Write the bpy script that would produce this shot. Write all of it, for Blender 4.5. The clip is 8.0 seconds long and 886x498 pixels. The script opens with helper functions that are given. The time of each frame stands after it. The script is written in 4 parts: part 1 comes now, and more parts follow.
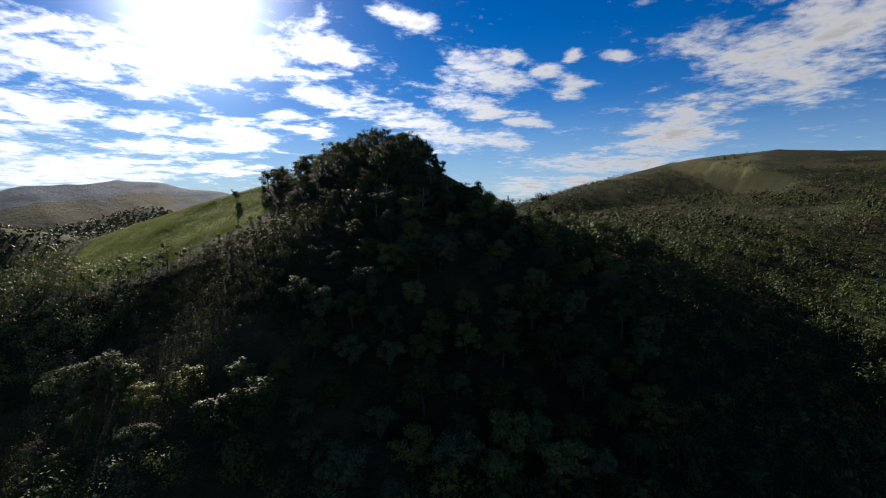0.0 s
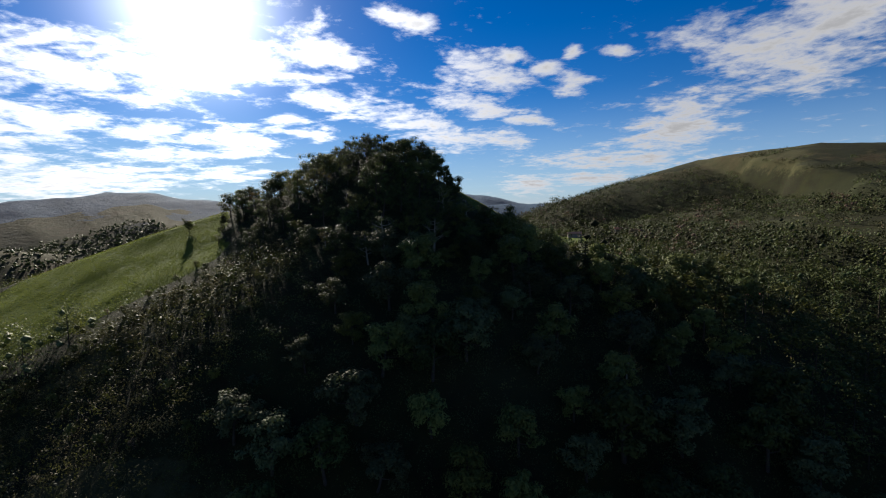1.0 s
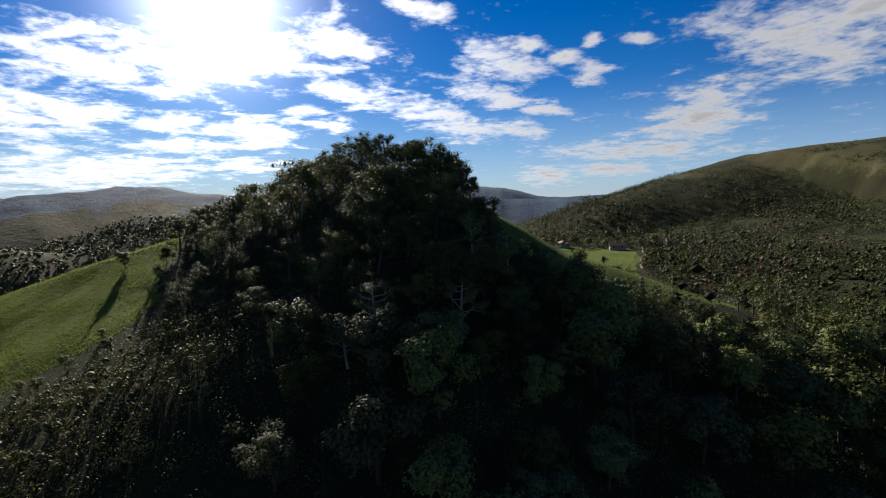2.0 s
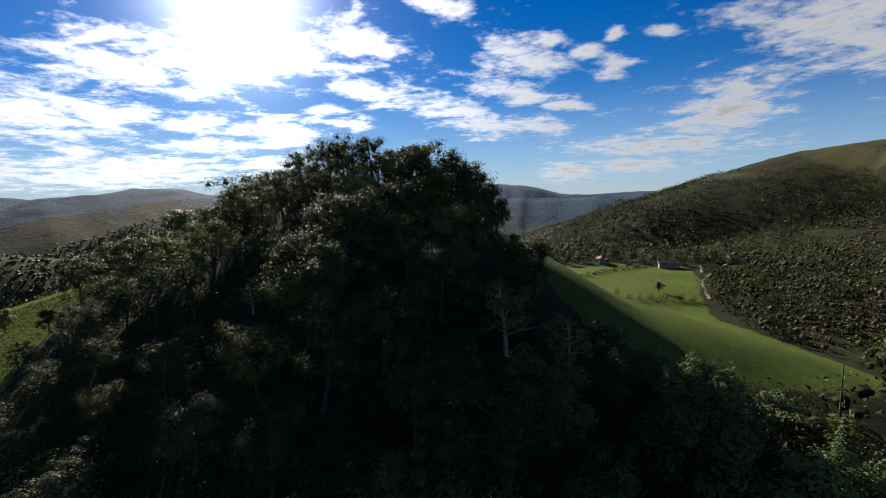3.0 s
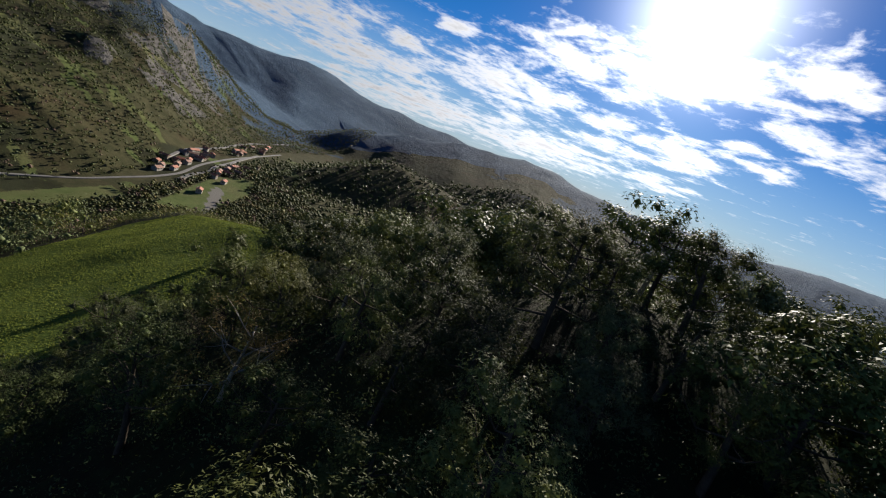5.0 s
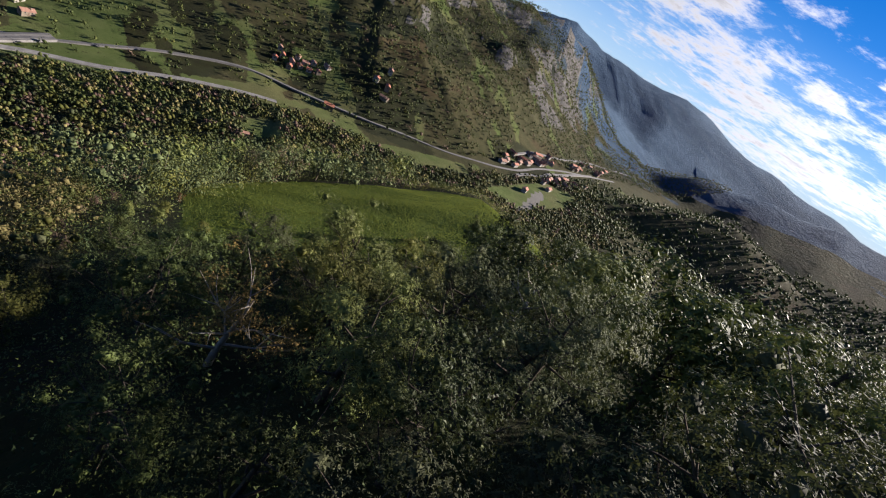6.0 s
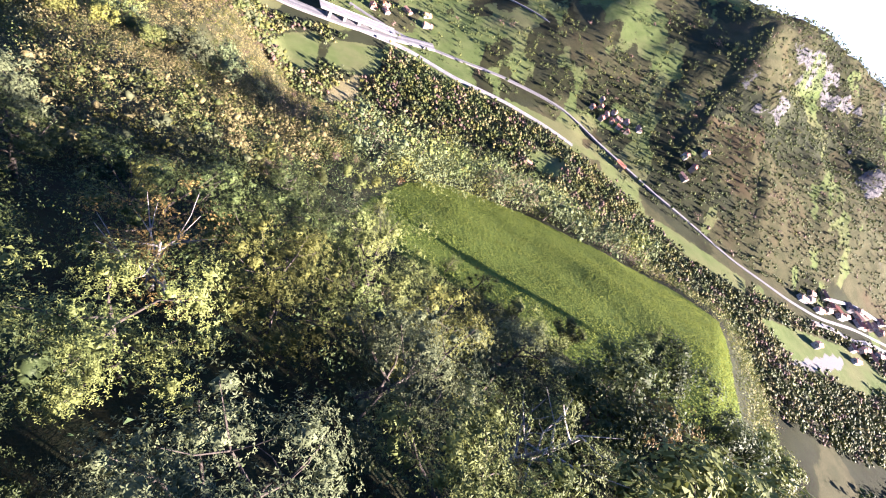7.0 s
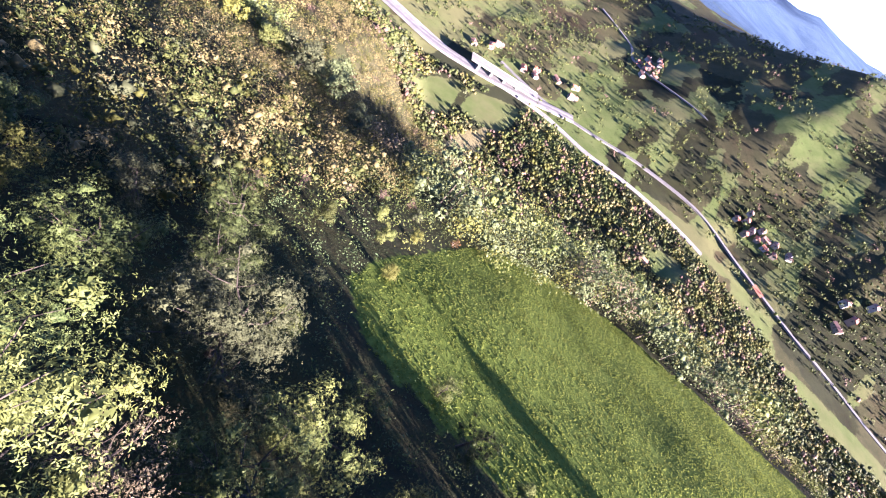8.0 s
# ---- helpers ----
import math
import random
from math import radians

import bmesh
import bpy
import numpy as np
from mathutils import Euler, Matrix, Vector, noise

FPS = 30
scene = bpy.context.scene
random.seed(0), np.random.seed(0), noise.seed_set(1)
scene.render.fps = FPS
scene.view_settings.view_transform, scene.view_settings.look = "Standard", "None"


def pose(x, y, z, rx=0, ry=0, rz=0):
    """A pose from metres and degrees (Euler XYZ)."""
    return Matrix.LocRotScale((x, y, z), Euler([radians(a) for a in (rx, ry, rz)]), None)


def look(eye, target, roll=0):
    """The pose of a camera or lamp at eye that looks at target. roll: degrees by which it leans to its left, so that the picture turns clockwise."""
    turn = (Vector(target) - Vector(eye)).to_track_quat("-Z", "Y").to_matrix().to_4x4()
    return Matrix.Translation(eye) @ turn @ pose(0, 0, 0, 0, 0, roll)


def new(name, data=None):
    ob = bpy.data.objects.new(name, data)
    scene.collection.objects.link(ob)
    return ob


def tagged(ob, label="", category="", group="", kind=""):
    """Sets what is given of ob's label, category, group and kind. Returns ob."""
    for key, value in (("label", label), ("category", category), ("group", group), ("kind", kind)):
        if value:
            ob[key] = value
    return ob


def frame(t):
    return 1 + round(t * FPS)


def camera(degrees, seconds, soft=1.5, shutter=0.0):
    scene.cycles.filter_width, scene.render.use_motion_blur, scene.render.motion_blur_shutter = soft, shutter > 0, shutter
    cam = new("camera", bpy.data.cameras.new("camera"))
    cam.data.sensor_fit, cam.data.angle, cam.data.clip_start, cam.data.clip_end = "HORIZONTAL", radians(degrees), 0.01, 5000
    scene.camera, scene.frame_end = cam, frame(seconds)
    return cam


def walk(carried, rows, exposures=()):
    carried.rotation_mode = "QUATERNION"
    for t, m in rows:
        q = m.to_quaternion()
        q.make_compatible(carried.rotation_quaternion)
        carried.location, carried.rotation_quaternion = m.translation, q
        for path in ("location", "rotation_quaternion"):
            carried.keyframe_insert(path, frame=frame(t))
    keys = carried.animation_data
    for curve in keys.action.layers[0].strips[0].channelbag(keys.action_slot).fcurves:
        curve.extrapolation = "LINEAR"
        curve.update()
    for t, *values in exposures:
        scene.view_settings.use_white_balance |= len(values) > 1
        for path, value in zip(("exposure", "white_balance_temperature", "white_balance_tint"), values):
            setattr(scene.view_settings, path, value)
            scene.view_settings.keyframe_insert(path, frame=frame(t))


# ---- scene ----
# camera path: seconds, place, heading to the left of +y, pitch up, lean to the left
PATH = [
    (0.0, 0.00, 0.60, 0.00, 0.02, -5.20, 0.00),
    (0.5, -1.60, 19.75, 3.55, 0.39, -5.06, -0.46),
    (1.0, -3.07, 38.98, 7.46, 0.56, -5.18, -1.47),
    (1.5, -4.42, 57.10, 11.49, 1.87, -5.72, -1.73),
    (1.7, -5.09, 64.08, 12.99, 2.06, -5.97, -1.50),
    (2.8, -4.89, 99.15, 18.21, 4.67, -6.49, -1.67),
    (3.0, -5.37, 104.81, 19.46, 5.11, -6.50, -1.72),
    (3.5, -6.71, 118.06, 22.63, 8.21, -6.50, -0.93),
    (4.0, -7.80, 126.46, 24.69, 15.95, -6.68, 4.41),
    (4.2, -8.29, 129.22, 25.39, 20.63, -6.97, 7.47),
    (5.3, -14.50, 142.95, 27.25, 55.30, -16.16, 26.29),
    (5.5, -15.76, 145.53, 27.27, 62.45, -18.96, 28.83),
    (6.0, -18.73, 150.53, 27.81, 80.19, -26.98, 34.14),
    (6.5, -22.11, 154.60, 29.29, 97.19, -35.58, 39.10),
    (7.0, -27.18, 157.05, 30.19, 112.63, -41.53, 42.96),
    (7.5, -34.23, 155.77, 28.67, 125.59, -44.25, 46.22),
    (8.0, -41.45, 151.71, 24.95, 131.43, -45.30, 46.45),
]


def aim(x, y, z, yaw, pitch, roll):
    return pose(x, y, z, 90 + pitch, 0, yaw) @ pose(0, 0, 0, 0, 0, roll)


cam = camera(88.0, 8.0, soft=1.1)
walk(cam, [(t, aim(*row)) for t, *row in PATH],
     exposures=[(0.0, 1.45, 6150, 12), (4.2, 1.45, 6150, 12), (5.5, 1.25, 6100, 14), (6.0, 1.85, 6000, 18), (6.5, 3.05, 5900, 25),
                (7.0, 3.85, 5800, 33), (7.5, 4.3, 5700, 39), (8.0, 3.95, 5700, 41)])

# ---- daylight: a low sun ahead of the hill, broken cloud ----
SUN_AZ, SUN_EL = radians(27.6), radians(21.5)
SUN_DIR = Vector((-math.sin(SUN_AZ) * math.cos(SUN_EL), math.cos(SUN_AZ) * math.cos(SUN_EL), math.sin(SUN_EL)))
sun = new("sun", bpy.data.lights.new("sun", "SUN"))
sun.data.energy, sun.data.angle, sun.data.color = 5.0, radians(0.53), (1.0, 0.89, 0.72)
sun.matrix_world = look(SUN_DIR * 900, (0, 0, 0))


class Net:
    """Short hand for wiring shader nodes."""

    def __init__(self, tree):
        self.tree = tree
        tree.nodes.clear()

    def add(self, kind, **values):
        node = self.tree.nodes.new(kind)
        for key, value in values.items():
            if key == "op":
                node.operation = value
            elif key == "blend":
                node.blend_type = value
            elif key == "mode":
                node.data_type = value
            else:
                node.inputs[key.replace("_", " ")].default_value = value
        return node

    def link(self, a, b):
        self.tree.links.new(a, b)

    def math(self, op, a, b=None, c=None, clamp=False):
        node = self.tree.nodes.new("ShaderNodeMath")
        node.operation, node.use_clamp = op, clamp
        for n, v in enumerate((a, b, c)):
            if v is None:
                continue
            if isinstance(v, (int, float)):
                node.inputs[n].default_value = v
            else:
                self.link(v, node.inputs[n])
        return node.outputs[0]

    def mix(self, fac, a, b, blend="MIX"):
        node = self.tree.nodes.new("ShaderNodeMix")
        node.data_type, node.blend_type = "RGBA", blend
        for n, v in ((0, fac), (6, a), (7, b)):
            if isinstance(v, (int, float)):
                node.inputs[n].default_value = v
            elif isinstance(v, tuple):
                node.inputs[n].default_value = (*v, 1) if len(v) == 3 else v
            else:
                self.link(v, node.inputs[n])
        return node.outputs[2]

    def noise(self, vector, scale, detail=4.0, rough=0.55, distortion=0.0):
        node = self.tree.nodes.new("ShaderNodeTexNoise")
        for key, v in (("Scale", scale), ("Detail", detail), ("Roughness", rough), ("Distortion", distortion)):
            node.inputs[key].default_value = v
        if vector is not None:
            self.link(vector, node.inputs["Vector"])
        return node.outputs["Fac"]

    def ramp(self, value, lo, hi, a=0.0, b=1.0):
        node = self.tree.nodes.new("ShaderNodeMapRange")
        node.interpolation_type = "SMOOTHSTEP"
        for n, v in ((1, lo), (2, hi), (3, a), (4, b)):
            node.inputs[n].default_value = v
        self.link(value, node.inputs[0])
        return node.outputs[0]


world = bpy.data.worlds.new("sky")
scene.world = world
world.use_nodes = True
net = Net(world.node_tree)
sky = net.add("ShaderNodeTexSky")
sky.sky_type, sky.sun_disc = "NISHITA", False
sky.sun_elevation, sky.sun_rotation = SUN_EL, -SUN_AZ
sky.air_density, sky.dust_density, sky.ozone_density, sky.altitude = 1.0, 0.0, 4.0, 600
coords = net.tree.nodes.new("ShaderNodeTexCoord")
split = net.tree.nodes.new("ShaderNodeSeparateXYZ")
net.link(coords.outputs["Generated"], split.inputs[0])
dx, dy, dz = split.outputs
azim = net.math("MULTIPLY", net.math("ARCTAN2", net.math("MULTIPLY", dx, -1.0), dy), 57.29578)
elev = net.math("MULTIPLY", net.math("ARCSINE", dz), 57.29578)
# the cloud sheet, seen in perspective
height = net.math("ADD", net.math("MAXIMUM", dz, 0.0), 0.10)
sheet = net.tree.nodes.new("ShaderNodeCombineXYZ")
net.link(net.math("DIVIDE", dx, height), sheet.inputs[0])
net.link(net.math("DIVIDE", dy, height), sheet.inputs[1])
# clouds in the sky: heading, elevation, half width, half height, lean (degrees)
SUN_CLOUDS = [
    (28.5, 14.9, 16.1, 2.6, -6), (14.9, 17.9, 4.1, 2.4, -23), (40.6, 15.9, 2.3, 0.5, -19), (40.7, 9.1, 3.8, 1.9, -4), (32.8, 8.5, 3.0, 1.1, -5),
    (28.0, 8.4, 1.4, 0.6, -4), (23.8, 7.9, 4.5, 1.8, 0), (31.4, 6.4, 5.6, 0.7, 0), (37.7, 3.7, 8.5, 1.6, -3), (25.1, 4.2, 3.5, 0.8, -2),
    (43.0, 5.2, 2.1, 0.8, -5), (12.5, 12.3, 6.3, 1.1, 10), (3.4, 10.5, 4.5, 1.4, 11), (-0.1, 8.4, 2.9, 1.3, 6), (18.9, 10.4, 2.3, 0.6, -3),
    (15.8, 9.0, 2.9, 0.7, -2),
]
FAIR_CLOUDS = [
    (-5.2, 15.2, 5.4, 1.5, 13), (-3.8, 12.1, 5.5, 1.1, 13), (-9.6, 10.2, 2.5, 0.6, 7), (-8.2, 17.4, 2.7, 0.9, 10), (-12.2, 15.7, 1.6, 0.7, 3),
    (-15.0, 13.7, 1.9, 1.2, 4), (-15.2, 17.1, 0.9, 0.7, 4), (-19.9, 16.7, 1.4, 0.5, 6), (6.4, 21.8, 2.5, 0.8, 3), (2.7, 21.0, 1.7, 0.8, -1),
    (-34.4, 14.6, 6.7, 3.1, 16), (-39.9, 16.5, 5.9, 3.2, 20), (-38.1, 11.8, 3.3, 1.2, 9), (-26.1, 8.1, 5.6, 3.0, -25), (-19.8, 5.0, 8.7, 1.0, 2),
    (-10.4, 2.5, 3.0, 1.0, 1), (-17.3, 3.0, 4.3, 0.8, 1), (-5.9, 8.1, 3.4, 1.2, 7), (57.7, 9.0, 3.0, 1.1, -2), (52.3, 12.4, 2.1, 0.7, -13),
    (46.1, 8.7, 7.7, 2.1, -2),
]
VALLEY_AND_UNSEEN_CLOUDS = [
    (54.1, 3.1, 13.0, 1.6, -4), (40.5, 3.0, 8.6, 1.1, -3), (61.0, 5.7, 8.5, 1.6, -2), (68.3, 7.4, 7.7, 1.7, -15), (73.7, 10.2, 7.3, 2.0, -16),
    # unseen clouds behind and overhead, added to brighten the shaded slopes
    (110, 14, 12, 4, 0), (150, 24, 18, 6, 5), (-80, 20, 16, 5, 0), (-130, 27, 20, 7, 0), (180, 42, 24, 8, 0), (20, 48, 12, 4, 10),
]
sphere = net.tree.nodes.new("ShaderNodeCombineXYZ")
net.link(azim, sphere.inputs[0])
net.link(elev, sphere.inputs[1])
nearest = None
for az, el, wide, high, lean in SUN_CLOUDS + FAIR_CLOUDS + VALLEY_AND_UNSEEN_CLOUDS:
    local = net.tree.nodes.new("ShaderNodeMapping")
    local.vector_type = "TEXTURE"
    local.inputs["Location"].default_value = (az, el, 0)
    local.inputs["Rotation"].default_value = (0, 0, radians(lean))
    local.inputs["Scale"].default_value = (wide * 1.12, high * 1.12, 1)
    net.link(sphere.outputs[0], local.inputs[0])
    size = net.tree.nodes.new("ShaderNodeVectorMath")
    size.operation = "LENGTH"
    net.link(local.outputs[0], size.inputs[0])
    nearest = size.outputs["Value"] if nearest is None else net.math("MINIMUM", nearest, size.outputs["Value"])
large = net.noise(sheet.outputs[0], 3.4, 8.0, 0.60, 0.35)
fine = net.noise(sheet.outputs[0], 16.0, 7.0, 0.65, 0.3)
billow = net.math("ADD", net.math("MULTIPLY", large, 0.72), net.math("MULTIPLY", fine, 0.28))
body = net.math("SUBTRACT", 1.0, net.math("MINIMUM", nearest, 1.6))
thick = net.math("ADD", body, net.math("MULTIPLY", net.math("SUBTRACT", billow, 0.5), 5.6))
dense = net.ramp(thick, -0.35, 1.05)
# cloud shows brighter towards the sun, greyer where thick and away from it
toward = net.tree.nodes.new("ShaderNodeVectorMath")
toward.operation = "DOT_PRODUCT"
net.link(coords.outputs["Generated"], toward.inputs[0])
toward.inputs[1].default_value = SUN_DIR
facing = net.math("MAXIMUM", toward.outputs["Value"], 0.0)
lit = net.math("ADD", 4.7, net.math("MULTIPLY", net.math("POWER", facing, 9.0), 9.8))
grey = net.ramp(thick, 0.3, 1.6, 1.0, 0.66)
cloud = net.mix(1.0, (1.0, 0.985, 0.96), (1, 1, 1), "MULTIPLY")
cloud_rgb = net.tree.nodes.new("ShaderNodeVectorMath")
cloud_rgb.operation = "SCALE"
net.link(cloud, cloud_rgb.inputs[0])
net.link(net.math("MULTIPLY", lit, grey), cloud_rgb.inputs["Scale"])
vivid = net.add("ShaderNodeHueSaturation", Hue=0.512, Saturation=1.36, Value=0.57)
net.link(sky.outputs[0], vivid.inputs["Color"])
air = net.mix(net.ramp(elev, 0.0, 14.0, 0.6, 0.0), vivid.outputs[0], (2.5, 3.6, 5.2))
heaven = net.mix(dense, air, cloud_rgb.outputs[0])
# the sun's disc and the bright air round it
disc = net.math("ADD", net.math("MULTIPLY", net.math("POWER", facing, 1500.0), 120.0),
                net.math("ADD", net.math("MULTIPLY", net.math("POWER", facing, 170.0), 14.0), net.math("MULTIPLY", net.math("POWER", facing, 30.0), 1.3)))
glow = net.tree.nodes.new("ShaderNodeCombineXYZ")
for n in range(3):
    net.link(disc, glow.inputs[n])
heaven = net.mix(1.0, heaven, glow.outputs[0], "ADD")
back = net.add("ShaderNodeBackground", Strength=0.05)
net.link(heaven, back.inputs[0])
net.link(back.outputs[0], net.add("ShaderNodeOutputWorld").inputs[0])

# ---- materials ----
def material(name, rough_value=0.8):
    m = bpy.data.materials.new(name)
    m.use_nodes = True
    n = Net(m.node_tree)
    out = n.add("ShaderNodeOutputMaterial")
    bsdf = n.add("ShaderNodeBsdfPrincipled", Roughness=rough_value)
    n.link(bsdf.outputs[0], out.inputs[0])
    return m, n, bsdf, out


def place(n):
    return n.tree.nodes.new("ShaderNodeNewGeometry").outputs["Position"]


def bump(n, bsdf, value, strength, distance):
    b = n.add("ShaderNodeBump", Strength=strength, Distance=distance)
    n.link(value, b.inputs["Height"])
    n.link(b.outputs[0], bsdf.inputs["Normal"])


def plain(name, rgb, vary=0.25, size=2.0, rough_value=0.8, grain=0.0, metal=0.0):
    """A surface of one colour with stains at two sizes and a little relief."""
    m, n, bsdf, out = material(name, rough_value)
    where = place(n)
    a = n.noise(where, 1.0 / size, 5, 0.6)
    b = n.noise(where, 9.0 / size, 4, 0.6)
    k = n.math("ADD", n.math("MULTIPLY", a, 0.6), n.math("MULTIPLY", b, 0.4))
    low = tuple(c * (1 - vary) for c in rgb)
    high = tuple(min(1, c * (1 + vary)) for c in rgb)
    n.link(n.mix(n.ramp(k, 0.3, 0.7), low, high), bsdf.inputs["Base Color"])
    bsdf.inputs["Metallic"].default_value = metal
    if grain:
        bump(n, bsdf, b, 0.5, grain)
    return m


def leaf_material(name, dark, light, tint, through_light=0.12, gloss=0.6):
    """Leaves: colour differs from leaf to leaf and tree to tree; light passes through."""
    m, n, bsdf, out = material(name, gloss)
    geo = n.tree.nodes.new("ShaderNodeNewGeometry")
    each = n.tree.nodes.new("ShaderNodeObjectInfo").outputs["Random"]
    blot = n.noise(geo.outputs["Position"], 0.45, 3, 0.6)
    base = n.mix(n.ramp(geo.outputs["Random Per Island"], 0.0, 1.0, 0.2, 0.75), dark, light)
    base = n.mix(n.ramp(n.math("ADD", n.math("MULTIPLY", blot, 0.8), n.math("MULTIPLY", each, 0.5)), 0.5, 0.95, 0.0, 0.85), base, tint)
    shade = n.tree.nodes.new("ShaderNodeHueSaturation")
    n.link(n.math("ADD", 0.55, n.math("MULTIPLY", each, 0.85)), shade.inputs["Value"])
    n.link(n.math("ADD", 0.48, n.math("MULTIPLY", each, 0.035)), shade.inputs["Hue"])
    n.link(base, shade.inputs["Color"])
    base = shade.outputs[0]
    n.link(base, bsdf.inputs["Base Color"])
    bsdf.inputs["Specular IOR Level"].default_value = 0.07
    thin = n.tree.nodes.new("ShaderNodeBsdfTranslucent")
    n.link(n.mix(0.4, base, (0.12, 0.135, 0.03)), thin.inputs[0])
    both = n.tree.nodes.new("ShaderNodeMixShader")
    both.inputs[0].default_value = through_light
    n.link(bsdf.outputs[0], both.inputs[1])
    n.link(thin.outputs[0], both.inputs[2])
    n.link(both.outputs[0], out.inputs[0])
    return m


LEAF = {
    "green": leaf_material("leaf_green", (0.038, 0.054, 0.016), (0.090, 0.108, 0.030), (0.096, 0.100, 0.027)),
    "deep": leaf_material("leaf_deep", (0.025, 0.041, 0.014), (0.060, 0.077, 0.023), (0.057, 0.069, 0.018)),
    "silver": leaf_material("leaf_silver", (0.044, 0.056, 0.026), (0.092, 0.105, 0.050), (0.068, 0.080, 0.032), 0.12, 0.75),
    "yellow": leaf_material("leaf_yellow", (0.059, 0.070, 0.017), (0.114, 0.117, 0.029), (0.102, 0.095, 0.022), 0.22),
    "tan": leaf_material("leaf_tan", (0.125, 0.118, 0.040), (0.215, 0.190, 0.075), (0.165, 0.160, 0.048), 0.10, 0.75),
    "rust": leaf_material("leaf_rust", (0.087, 0.056, 0.018), (0.164, 0.101, 0.032), (0.129, 0.086, 0.028), 0.22),
    "russet": leaf_material("leaf_russet", (0.092, 0.062, 0.044), (0.164, 0.114, 0.083), (0.103, 0.082, 0.047), 0.15, 0.7),
    # a darkened leaf colour: the farm slope's shade is put into it
    "shaded_slope": leaf_material("leaf_shaded_slope", (0.011, 0.016, 0.006), (0.027, 0.032, 0.011), (0.026, 0.026, 0.010), 0.03, 0.85),
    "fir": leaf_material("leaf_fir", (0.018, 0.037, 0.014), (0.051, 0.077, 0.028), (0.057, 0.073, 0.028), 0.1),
}
GRASS_BLADE = leaf_material("grass_blade", (0.069, 0.101, 0.015), (0.105, 0.136, 0.023), (0.116, 0.127, 0.029), 0.5, 0.75)
BARK = plain("bark", (0.050, 0.042, 0.033), 0.4, 0.5, 0.9, 0.01)
PALE_BARK = plain("pale_bark", (0.20, 0.18, 0.145), 0.35, 0.5, 0.85, 0.008)


BARK.node_tree.nodes["Principled BSDF"].inputs["Specular IOR Level"].default_value = 0.02


def ground_material():
    m, n, bsdf, out = material("ground", 1.0)
    bsdf.inputs["Specular IOR Level"].default_value = 0.04
    where = place(n)

    def attribute(name):
        a = n.tree.nodes.new("ShaderNodeAttribute")
        a.attribute_name = name
        return a.outputs["Fac"]

    big, mid, small = n.noise(where, 0.016, 6, 0.62), n.noise(where, 0.11, 5, 0.62), n.noise(where, 1.3, 5, 0.65)
    tiny = n.noise(where, 7.0, 4, 0.7)
    soil = n.mix(n.ramp(mid, 0.35, 0.65), (0.014, 0.012, 0.007), (0.024, 0.024, 0.009))
    soil = n.mix(n.ramp(small, 0.4, 0.7), soil, (0.016, 0.022, 0.009))
    grass = n.mix(n.ramp(mid, 0.3, 0.7), (0.051, 0.074, 0.011), (0.071, 0.097, 0.017))
    grass = n.mix(n.ramp(small, 0.35, 0.75, 0.0, 0.6), grass, (0.081, 0.107, 0.019))
    grass = n.mix(n.ramp(tiny, 0.4, 0.8, 0.0, 0.5), grass, (0.039, 0.065, 0.009))
    field = n.mix(n.ramp(mid, 0.3, 0.7), (0.056, 0.080, 0.022), (0.084, 0.104, 0.034))
    field = n.mix(n.ramp(big, 0.42, 0.62, 0.0, 0.7), field, (0.104, 0.098, 0.044))
    heath = n.mix(n.ramp(mid, 0.3, 0.7), (0.036, 0.036, 0.016), (0.060, 0.054, 0.026))
    heath = n.mix(n.ramp(small, 0.35, 0.7, 0.0, 0.7), heath, (0.024, 0.030, 0.012))
    heath = n.mix(n.ramp(big, 0.50, 0.70, 0.0, 0.7), heath, (0.053, 0.036, 0.019))
    rock = n.mix(n.ramp(mid, 0.3, 0.7), (0.060, 0.058, 0.054), (0.132, 0.126, 0.118))
    rock = n.mix(n.ramp(small, 0.4, 0.7), rock, (0.084, 0.082, 0.070))
    gravel = n.mix(small, (0.108, 0.104, 0.094), (0.166, 0.158, 0.140))
    hay = n.mix(n.ramp(mid, 0.3, 0.7), (0.108, 0.097, 0.043), (0.155, 0.133, 0.065))
    wobble = n.math("ADD", n.math("MULTIPLY", n.math("SUBTRACT", small, 0.5), 0.5), n.math("MULTIPLY", n.math("SUBTRACT", n.noise(where, 0.3, 4, 0.6), 0.5), 0.7))

    def edge(name):
        return n.ramp(n.math("ADD", attribute(name), wobble), 0.42, 0.58)

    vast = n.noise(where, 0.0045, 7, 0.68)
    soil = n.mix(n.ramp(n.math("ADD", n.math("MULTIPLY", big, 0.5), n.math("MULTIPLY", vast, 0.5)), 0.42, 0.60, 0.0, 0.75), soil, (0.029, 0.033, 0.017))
    # distance haze is painted into the ground colour as a blue tone
    far_hazed = n.mix(n.ramp(vast, 0.40, 0.62), (0.034, 0.060, 0.098), (0.056, 0.090, 0.136))
    far_hazed = n.mix(n.ramp(big, 0.48, 0.62, 0.0, 0.8), far_hazed, (0.040, 0.068, 0.104))
    soil = n.mix(attribute("far_hazed"), soil, far_hazed)
    colour = n.mix(edge("heath"), soil, heath)
    colour = n.mix(edge("rock"), colour, rock)
    colour = n.mix(n.math("MULTIPLY", edge("field"), 0.9), colour, field)
    colour = n.mix(edge("grass"), colour, grass)
    colour = n.mix(edge("hay"), colour, hay)
    colour = n.mix(edge("gravel"), colour, gravel)
    n.link(colour, bsdf.inputs["Base Color"])
    canopy = n.noise(where, 0.16, 5, 0.7)
    relief = n.math("ADD", n.math("MULTIPLY", small, 0.25), n.math("MULTIPLY", tiny, 0.12))
